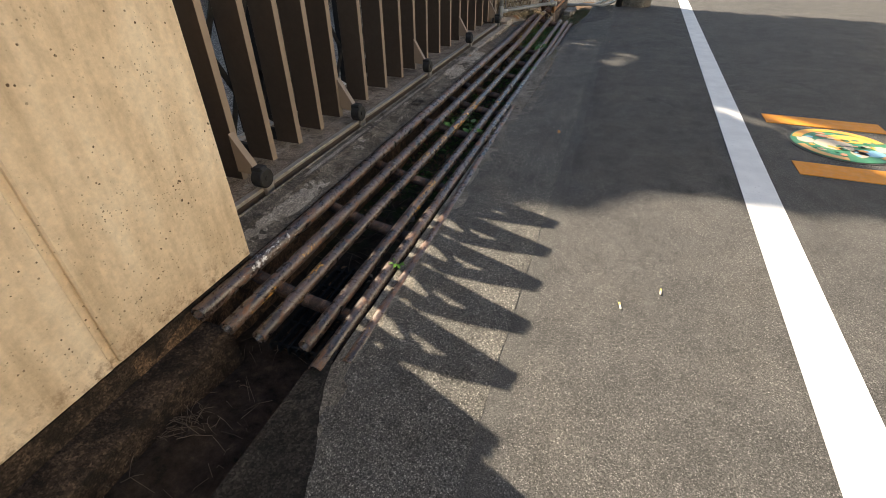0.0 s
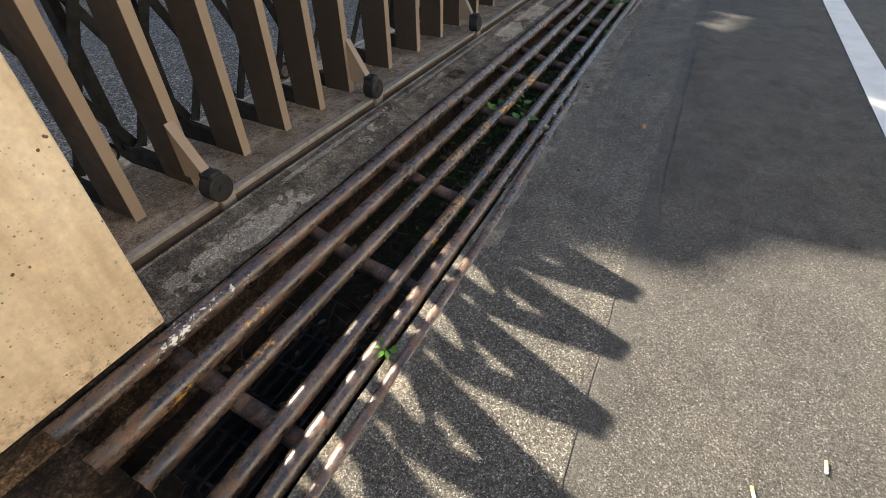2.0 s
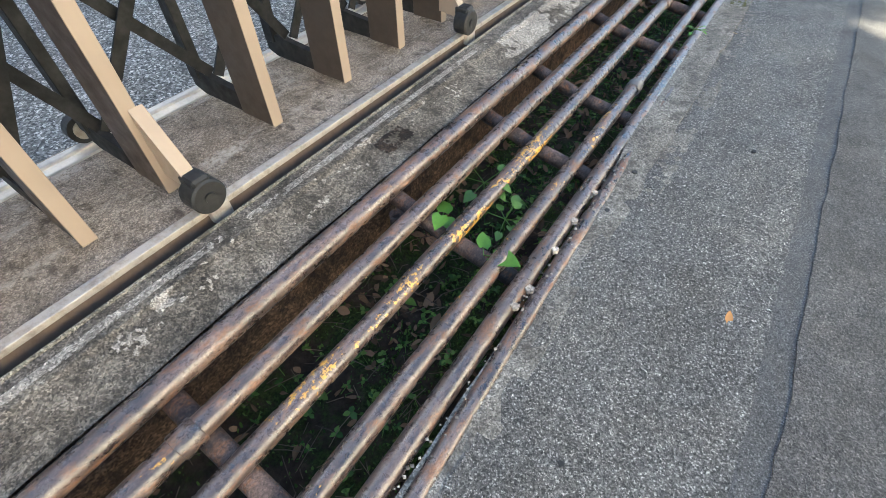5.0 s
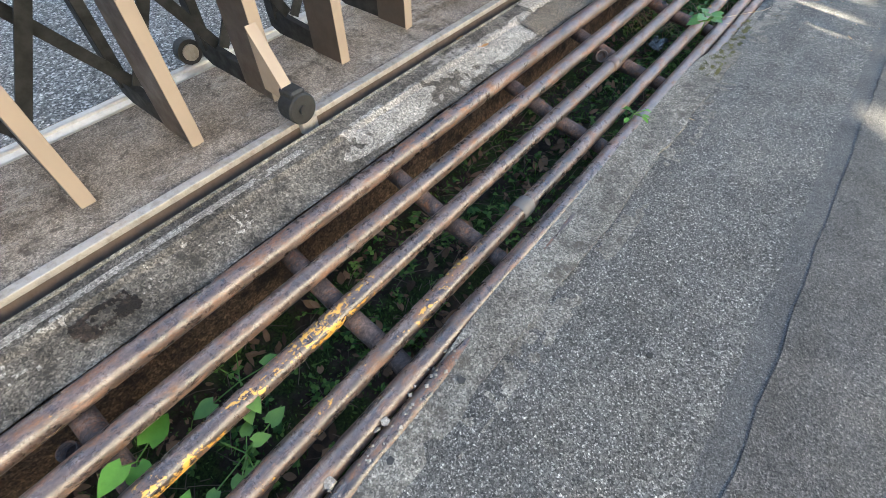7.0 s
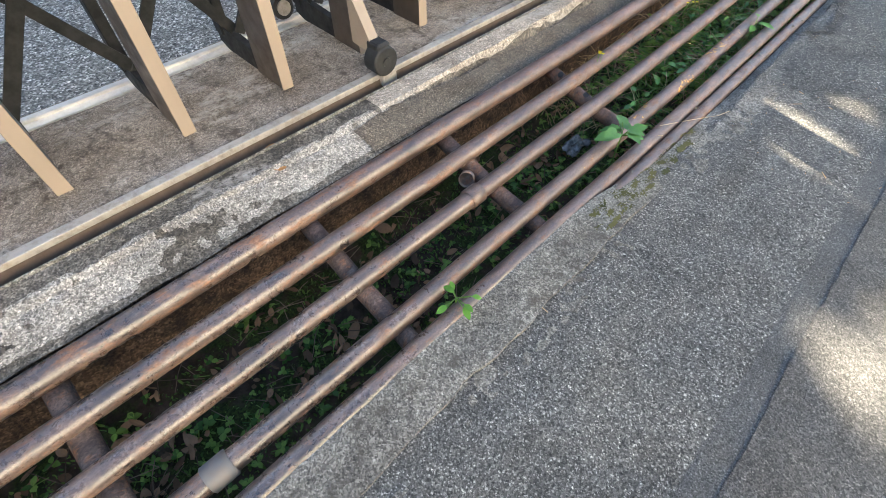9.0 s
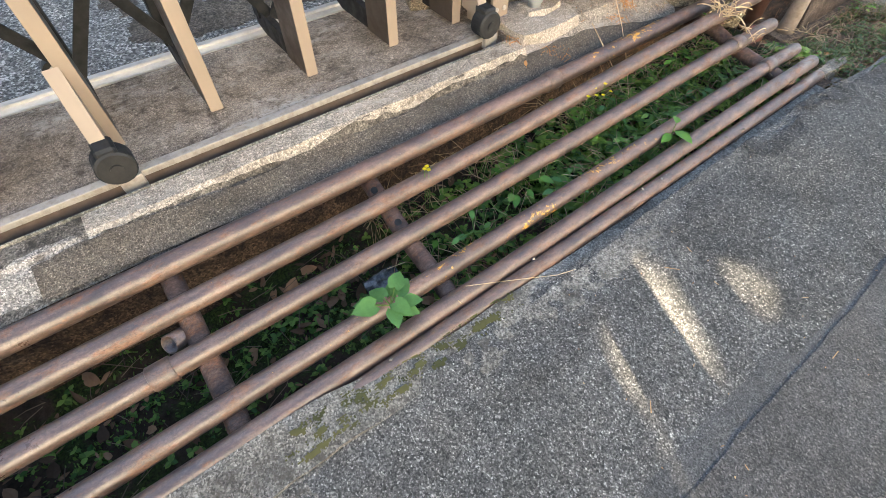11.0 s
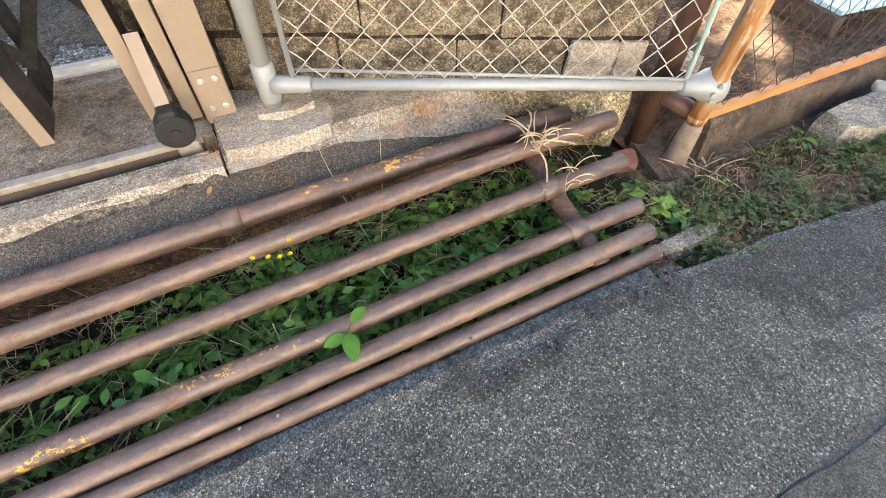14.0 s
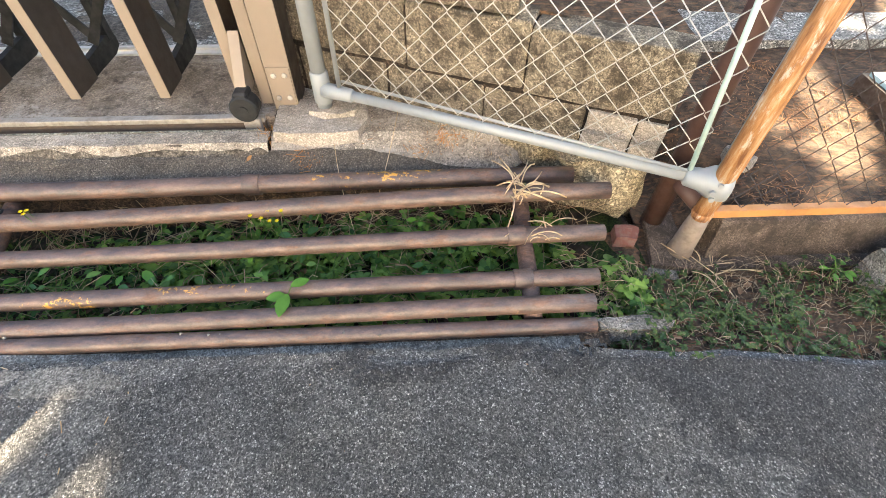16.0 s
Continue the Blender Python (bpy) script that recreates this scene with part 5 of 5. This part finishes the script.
def weed(x, y, z, leaves, size, material, label, shape="heart", spread=0.05, rise=0.05, root=0.2):
    """A weed: one stem and separate leaves."""
    ob = thing("weed", label, "weed")
    heap = Heap()
    top = Vector((x, y, z))
    heap.stalk([(x, y, z - root), top], 0.0018)
    tips = []
    for k in range(leaves):
        a = k * 2.399 + rng.uniform(-0.3, 0.3)
        away = spread * rng.uniform(0.25, 1.0)
        tip = top + Vector((math.cos(a) * away, math.sin(a) * away, rng.uniform(-0.2, 1.0) * rise))
        one = Heap()
        one.stalk([top, tip], 0.0013)
        one.make("leaf_stalk", GREEN, ob)
        tips.append((tip, a))
    heap.make("stem", GREEN, ob)
    for tip, a in tips:
        leaf = Heap()
        n = size * rng.uniform(0.65, 1.1)
        leaf.add(*leaf_points(tip, Vector((math.cos(a), math.sin(a), rng.uniform(-0.1, 0.35))), Vector((0.25, 0, 1)), n, n * (0.82 if shape == "heart" else 0.54), rng.uniform(0.1, 0.35), shape))
        leaf.make("leaf", material, ob, soft=True)
    return ob


weed(-1.180, 3.43, -0.03, 3, 0.095, BRIGHT, "weed with broad bright green leaves rising between the pipes", spread=0.05)
weed(-0.985, 3.385, -0.05, 2, 0.095, BRIGHT, "weed with heart-shaped light green leaves in the gutter", spread=0.04)
weed(-1.17, 3.70, -0.05, 6, 0.060, GREEN, "leafy dark green weed between two pipes", spread=0.09)
weed(-1.02, 3.60, -0.08, 7, 0.055, GREEN, "leafy dark green weed in the gutter", spread=0.10)
weed(-1.16, 3.13, -0.12, 6, 0.032, GREEN, "small green weed with toothed leaves", spread=0.05)
weed(-0.885, 6.335, 0.03, 10, 0.062, MINT, "pale green leafy weed standing above the pipes", "heart", 0.045, 0.035, 0.24)
weed(-0.846, 5.40, 0.0, 6, 0.045, BRIGHT, "small bright green weed beside the cement strip", "oval", 0.045, 0.02)
weed(-0.79, 1.54, -0.03, 6, 0.028, BRIGHT, "tiny green sprout between two pipes", "oval", 0.03, 0.02, 0.15)
weed(-0.893, 7.66, -0.005, 3, 0.080, BRIGHT, "weed with upright yellow-green leaves over a pipe", "oval", 0.02, 0.04, 0.2)
weed(-1.02, 7.60, -0.10, 5, 0.052, GREEN, "broad-leaved green weed in the gutter", "oval", 0.10, 0.02)
weed(-1.17, 7.67, -0.05, 4, 0.060, MINT, "pale green weed between two pipes", "oval", 0.07, 0.02)
weed(-1.205, 8.10, 0.0, 3, 0.042, BRIGHT, "small light green weed between two pipes", "oval", 0.04, 0.04)
weed(-0.98, 8.00, -0.10, 7, 0.052, GREEN, "broad-leaved dark green weed in the gutter", "oval", 0.12, 0.03)
weed(-1.02, 8.35, -0.10, 7, 0.050, GREEN, "broad-leaved dark green weed near the pipe ends", "oval", 0.10, 0.03)
weed(-1.10, 7.20, -0.11, 7, 0.055, GREEN, "dark green weed in the gutter", "oval", 0.11, 0.03)
weed(-1.02, 6.80, -0.12, 6, 0.050, MINT, "pale green weed in the gutter", "oval", 0.10, 0.03)
weed(-1.37, 8.50, 0.06, 5, 0.035, BRIGHT, "small green weed at the end of the first pipe", "oval", 0.04, 0.03, 0.15)
weed(-1.02, 8.74, -0.11, 6, 0.032, GREEN, "green weed beside the pipe ends", "oval", 0.06, 0.03)
weed(-0.97, 9.62, -0.07, 6, 0.050, BRIGHT, "green weed below the brown footing", "oval", 0.05, 0.03)

for k in range(12):
    weed(rng.uniform(-1.20, -0.88), 6.55 + 0.16 * k + rng.uniform(-0.05, 0.05), rng.uniform(-0.11, -0.06), rng.choice((4, 5, 6)), rng.uniform(0.034, 0.058), (BRIGHT, MINT, GREEN)[k % 3],
         ("light green broad-leaved weed in the gutter", "pale green broad-leaved weed in the gutter", "green broad-leaved weed in the gutter")[k % 3], "oval", 0.09, 0.03)

flower = thing("flowers", "small yellow wild flowers on thin green stalks", "flowers")
heap, petals = Heap(), []
for x, y, z in ((-1.228, 6.700, 0.082), (-1.220, 6.712, 0.078), (-1.236, 6.715, 0.080), (-1.20, 7.49, 0.06), (-1.19, 7.53, 0.055), (-1.22, 7.55, 0.065), (-1.18, 7.56, 0.05), (-1.17, 7.59, 0.06), (-1.21, 7.60, 0.07)):
    one = Heap()
    one.stalk([(x - 0.01, y + 0.01, -0.2), (x, y, z)], 0.0009)
    one.make("stalk", GREEN, flower)
    petals.append(Vector((x, y, z)))
for p in petals:
    head = Heap()
    for k in range(9):
        a = k * 0.7
        head.add(*leaf_points(p, Vector((math.cos(a), math.sin(a), 0.25)), Vector((0, 0, 1)), 0.009, 0.005, 0.1, "small"))
    head.make("blossom", PETAL, flower, "yellow blossom")


def tuft(x, y, z, blades, length, label, rise=0.7, thick=0.0008, material=None):
    """Loose dry blades that rise, bend and fall each its own way."""
    ob = thing("dry_grass", label, "dry grass")
    for k in range(blades):
        heap = Heap()
        a = rng.uniform(0, 6.28)
        n = length * rng.uniform(0.25, 1.1)
        p = Vector((x + rng.gauss(0, 0.03), y + rng.gauss(0, 0.04), z))
        out = Vector((math.cos(a), math.sin(a), 0))
        side = Vector((-out.y, out.x, 0)) * rng.uniform(-0.5, 0.5)
        high, fall = rise * rng.uniform(0.3, 1.2), rng.uniform(0.5, 1.1)
        path = [p + out * (n * 0.6 * t) + side * (n * t * t) + Vector((0, 0, n * high * (t - fall * t * t))) for t in (0, 0.2, 0.4, 0.6, 0.8, 1.0)]
        heap.stalk(path, thick * rng.uniform(0.7, 1.3))
        heap.make("blade", material or STRAW, ob)
    return ob


tuft(-0.775, 5.60, -0.05, 16, 0.12, "dry pale grass tuft on the cement strip", 0.5)
tuft(-0.715, 5.19, -0.045, 12, 0.09, "flat dry pale grass tuft on the cement strip", 0.25)
tuft(-1.24, 8.46, 0.11, 26, 0.22, "dry straw hanging over the pipe ends", 0.8, 0.0018)
tuft(-1.10, 8.50, 0.04, 10, 0.16, "dry straw looped over a pipe", 0.8, 0.0013)
tuft(-1.02, 9.20, -0.13, 16, 0.24, "dry bent stalks against the brown footing", 0.4, 0.0012)
tuft(-1.21, 0.55, -0.17, 40, 0.17, "dark root clump at the gutter start", 0.30, 0.0008, ROOT)
stalks = thing("dry_grass", "two long thin dry grass stalks rising between the pipes", "dry grass")
for tip, bend in ((Vector((-1.62, 8.03, 0.24)), 0.02), (Vector((-1.47, 7.78, 0.16)), -0.015)):
    root, one = Vector((-1.20, 7.86, -0.16)), Heap()
    one.stalk([root.lerp(tip, t) + Vector((0, bend * math.sin(3.1 * t), 0.03 * math.sin(3.1 * t))) for t in (0, 0.2, 0.4, 0.6, 0.8, 1.0)], 0.0012)
    one.make("stalk", STRAW, stalks)
ear = Heap()
for k in range(14):
    a = k * 2.4
    ear.add(*leaf_points(Vector((-1.615, 8.028, 0.232 + 0.001 * k)), Vector((math.cos(a) * 0.6 - 0.4, math.sin(a) * 0.6, 0.6)), Vector((0, 0, 1)), 0.014, 0.004, 0.1, "small"))
ear.make("ear", STRAW, stalks, "pale seed head")

bank_needles = Heap()
for _ in range(3600):
    x, y = rng.uniform(-2.3, -1.19), rng.uniform(9.2, 10.3)
    if rng.random() > 0.35 + 1.4 * wob(x, y, 60.0, 3.0):
        continue
    p = Vector((x, y, 0.002 - 0.15 * smooth(9.42, 9.08, y) + 0.03 * wob(x, y, 13.0, 2.0) + 0.014 * wob(x, y, 14.0, 9.0) + 0.05 * smooth(-1.6, -2.6, x) + 0.006))
    bank_needles.stalk([p, p + any_way(rng.uniform(0.03, 0.07), 0.006)], 0.0009)
tagged(bank_needles.make("bank_needles", leafy("brown_needle", (0.16, 0.07, 0.035), (0.50, 0.26, 0.12), 0.8, 0.2)), "thick dry orange-brown pine needles on the soil", "needles", kind="stuff")
needles = Heap()
for _ in range(1000):
    if rng.random() < 0.6:
        x, y = rng.uniform(-0.66, 0.35), rng.uniform(6.6, 9.8)
        z = apron_height(x, y) + 0.004
    else:
        x, y = rng.uniform(-1.72, -1.44), rng.uniform(7.5, 8.5)
        z = end_height(x, y) + 0.005
    way = any_way(rng.uniform(0.015, 0.045), 0.0)
    if rng.random() < 0.35:
        p = Vector((x, y, z))
        needles.stalk([p, p + way * 1.3], 0.0009)
tagged(needles.make("pine_needles", leafy("pine_needle", (0.30, 0.14, 0.06), (0.55, 0.38, 0.20), 0.7, 0.2)), "scattered dry pine needles on the pavement", "needles", kind="stuff")
clump = Heap()
for cx, cy, n in ((-1.60, 8.22, 60), (-1.54, 7.62, 40), (-1.50, 7.66, 40), (-1.64, 7.50, 30), (-1.55, 8.10, 30)):
    for _ in range(n):
        p = Vector((cx + rng.gauss(0, 0.025), cy + rng.gauss(0, 0.03), 0))
        p.z = end_height(p.x, p.y) + rng.uniform(0.004, 0.016)
        clump.stalk([p, p + any_way(rng.uniform(0.02, 0.05), 0.01)], 0.0007)
tagged(clump.make("needle_clumps", leafy("orange_needle", (0.40, 0.14, 0.03), (0.60, 0.28, 0.08), 0.7, 0.2)), "small clumps of orange dry needles", "needles", kind="stuff")

pebbles = Heap()
for _ in range(210):
    y = rng.uniform(2.6, 8.4)
    if rng.random() < 0.85:
        y = rng.uniform(2.6, 4.6)
    x = -0.772 + rng.gauss(0.0, 0.022)
    r = rng.uniform(0.002, 0.007)
    p = Vector((x, y, -0.036 + r * 0.4 + 0.010 * smooth(0.018, 0.0, abs(x + 0.768))))
    verts = [p + Vector((r * rng.uniform(0.7, 1.3) * sx, r * rng.uniform(0.7, 1.3) * sy, r * 0.8 * sz)) for sx, sy, sz in ((1, 0, 0), (0, 1, 0), (-1, 0, 0), (0, -1, 0), (0, 0, 1), (0, 0, -1))]
    pebbles.add(verts, [(0, 1, 4), (1, 2, 4), (2, 3, 4), (3, 0, 4), (1, 0, 5), (2, 1, 5), (3, 2, 5), (0, 3, 5)])
s = Shader("pebble", 0.85)
PEBBLE = s.done(s.mix(s.island(), (0.09, 0.078, 0.065), (0.36, 0.33, 0.29)))
tagged(pebbles.make("pebbles", PEBBLE), "small grey and pale pebbles along the cement strip", "pebbles", kind="stuff")
for x, y, n in ((-0.798, 3.25, 0.013), (-0.79, 3.33, 0.014), (-0.795, 3.52, 0.012), (-0.797, 3.68, 0.013), (-0.794, 3.86, 0.011), (-1.02, 1.62, 0.028), (-1.03, 2.28, 0.02)):
    z = -0.036 if x > -0.81 else soil_height(x, y)
    lump([(x - n, y - n * 0.5), (x, y - n), (x + n, y - n * 0.3), (x + n * 0.8, y + n), (x - n * 0.6, y + n)], z - 0.005, z + n * 0.9, WHITECAP, "stone", "pale rounded stone beside the pipes", "stone", 0.003, "", 40.0)


def fallen_leaf(x, y, z, n, turn, colour, label):
    """One curled dry leaf with a stalk."""
    ob = thing("fallen_leaf", label, "leaf", "dry leaves on the pavement")
    way = Vector((math.cos(turn), math.sin(turn), 0.12))
    blade, stalk = Heap(), Heap()
    blade.add(*leaf_points(Vector((x, y, z + 0.004)), way, Vector((0.2, 0.1, 1)), n, n * 0.55, -0.25, "oval"))
    stalk.stalk([Vector((x, y, z + 0.004)), Vector((x, y, z + 0.006)) - way * n * 0.35], 0.0008)
    blade.make("blade", colour, ob, soft=True)
    stalk.make("stalk", colour, ob)


TAWNY = leafy("tawny_leaf", (0.34, 0.15, 0.05), (0.46, 0.24, 0.09), 0.75, 0.3)
fallen_leaf(-0.264, 3.521, -0.02, 0.045, 1.9, TAWNY, "curled tawny dry leaf on the asphalt apron")
fallen_leaf(-0.867, 8.92, -0.085, 0.050, 0.4, TAWNY, "curled orange dry leaf among the verge weeds")
fallen_leaf(-1.49, 7.42, 0.072, 0.030, 2.6, TAWNY, "small tawny dry leaf on the worn strip")
fallen_leaf(-1.55, 5.30, 0.094, 0.034, 0.8, TAWNY, "small tawny dry leaf on the curb")
fallen_leaf(-1.715, 5.33, 0.045, 0.060, 1.4, TAWNY, "dry tawny leaf caught in the rail groove")
GRIT = painted("black_grit", (0.022, 0.021, 0.020), 0.8, 0.0, 0.05)
for x, y, n in ((-0.723, 3.802, 0.010), (-0.711, 4.061, 0.011), (-0.36, 4.42, 0.009), (-0.50, 2.92, 0.007)):
    lump([(x - n, y - n * 0.4), (x, y - n), (x + n, y - n * 0.3), (x + n * 0.6, y + n), (x - n * 0.7, y + n * 0.8)], apron_height(x, y) - 0.003, apron_height(x, y) + n * 0.8, GRIT, "grit", "small black lump of grit on the pavement", "stone", 0.002, "", 60.0)
straw = thing("dry_grass", "single long pale straw lying across the pipe and pavement", "dry grass")
one = Heap()
one.stalk([Vector((-0.83, 6.56, -0.012)), Vector((-0.76, 6.70, -0.020)), Vector((-0.70, 6.82, -0.030)), Vector((-0.68, 6.88, -0.028))], 0.0008)
one.make("stalk", STRAW, straw)
wrapper = Heap()
for j in range(9):
    for i in range(9):
        if i < 8 and j < 8:
            a = j * 9 + i
            wrapper.faces.append((a, a + 1, a + 10, a + 9))
        x, y = -1.13 + 0.010 * i + 0.006 * wob(i, j, 1, 0.7), 6.36 + 0.016 * j + 0.008 * wob(i, j, 5, 0.6)
        wrapper.verts.append((x, y, soil_height(x, y) + 0.045 + 0.03 * wob(i, j, 9, 0.55)))
FILM = Shader("grey_plastic_film", 0.18, 0.0, 0.7)
tagged(wrapper.make("plastic_wrapper", FILM.done(FILM.ramp(FILM.noise(40.0, 4.0), (0.4, (0.04, 0.042, 0.042)), (0.6, (0.12, 0.125, 0.125)))), soft=True), "crumpled grey plastic wrapper among the gutter weeds", "litter")

# ---- unseen additions: a wall that bounces light, a building and a tree for shade ----
RENDER = concrete("bounce_render", (0.66, 0.63, 0.57), (0.57, 0.54, 0.49), 0.4, 60.0)
# out of view, added to throw warm sunlight back at the gate
bounce_wall = thing("bounce_wall", "unseen plain cream wall, added across the road to bounce sunlight", "wall", kind="structure")
part("wall", box(bmesh.new(), (10.0, -18.0, -0.05), (10.3, 16.0, 8.0)), RENDER, bounce_wall)

# out of view, added to keep the gate pad, curb and first pipes shaded
shade_building = thing("building", "unseen flat-roofed building, added behind the yard to shade the gate", "building")
part("wall", box(bmesh.new(), (-14.0, -6.0, 0.0), (-9.0, 12.6, 6.05)), concrete("grey_render", (0.42, 0.41, 0.39), (0.30, 0.29, 0.28), 0.4, 60.0), shade_building)
part("roof", box(bmesh.new(), (-14.1, -6.1, 6.05), (-8.95, 12.65, 6.15), 0.01), PAD, shade_building, "flat concrete roof")

BARK = concrete("tree_bark", (0.16, 0.11, 0.08), (0.06, 0.045, 0.035), 0.6, 90.0)
CROWN = leafy("tree_leaves", (0.020, 0.050, 0.012), (0.060, 0.110, 0.025), 0.5)
# out of view, taken from the dappled light; lobes set to fit the shade
tree = thing("tree", "large unseen leafy tree, added behind the gate to shade the road", "tree")
LOBES = [(Vector((-13.0, 10.6, 7.2)), 4.0), (Vector((-9.7, 11.1, 7.6)), 3.9), (Vector((-6.9, 11.8, 7.0)), 3.8), (Vector((-8.14, 7.30, 6.5)), 1.15)]
stem = Vector((-8.3, 10.9, 0.0))
part("trunk", tube(bmesh.new(), [(stem.x + 0.15 * math.sin(k), stem.y + 0.1 * math.cos(2 * k), 0.05 + k * 0.95) for k in range(8)], 0.3, 14,
                   radii=[0.48, 0.38, 0.34, 0.31, 0.28, 0.24, 0.18, 0.1]), BARK, tree, soft=True)
for lobe, size in LOBES:
    for k in range(4):
        turn = k * 1.6 + lobe.x
        end = lobe + Vector((0.6 * size * math.cos(turn), 0.6 * size * math.sin(turn), rng.uniform(-1.0, 1.6)))
        start = Vector((stem.x, stem.y, 3.2 + 0.5 * k))
        part("limb", tube(bmesh.new(), [start, start.lerp(end, 0.5) + Vector((0, 0, 0.5)), end], 0.1, 8, radii=[0.14, 0.09, 0.03]), BARK, tree, soft=True)
# sun spots cut out of the crown: ground x, y and half width
GAPS = [(-0.34, 7.12, 0.15), (-0.34, 6.79, 0.12), (-0.20, 7.70, 0.02), (0.02, 6.08, 0.12), (0.12, 5.70, 0.10), (0.22, 6.45, 0.06),
        (-1.90, 10.05, 0.07), (-1.62, 9.91, 0.08), (-1.36, 9.78, 0.08), (-1.80, 10.17, 0.03), (-1.62, 10.05, 0.03), (-0.42, 7.55, 0.04)]


def open_sky(x, y):
    """Ground kept sunlit by cutting the crown: beyond it, before it, and a wedge."""
    if y > 10.75 - 0.13 * x or y < 1.90 + 0.90 * smooth(-0.3, 0.1, x) + 0.35 * max(0.0, min(x, 0.6)):
        return True
    return x > 0.50 and max(4.95 - 1.3 * (x - 0.35), 2.7 if x > 1.2 else 0.0) < y < 5.15 - 0.5 * (x - 0.35)
rng = random.Random(4)
heap = Heap()
for _ in range(26500):
    lobe, size = rng.choice(LOBES)
    d = Vector((rng.gauss(0, 1), rng.gauss(0, 1), rng.gauss(0, 1))).normalized() * size * rng.random() ** 0.4
    d.z *= 0.8
    p = lobe + d * (1.0 + 0.16 * wob(d.x, d.y, d.z, 0.6))
    k = p.z / -SUN_WAY.z
    fall = Vector((p.x + k * SUN_WAY.x, p.y + k * SUN_WAY.y))
    across, along = Vector((SUN_WAY.y, -SUN_WAY.x)).normalized(), Vector((SUN_WAY.x, SUN_WAY.y)).normalized()
    if open_sky(fall.x, fall.y) or any(abs((fall - Vector((x, y))).dot(across)) < r + 0.12 and abs((fall - Vector((x, y))).dot(along)) < r * 1.5 + 0.2 for x, y, r in GAPS):
        continue
    n = rng.uniform(0.22, 0.40)
    heap.add(*leaf_points(p, any_way(1.0, 0.5), Vector((rng.uniform(-1, 1), rng.uniform(-1, 1), 1.0)), n, n * 0.7, 0.2, "small"))
heap.make("crown", CROWN, tree)
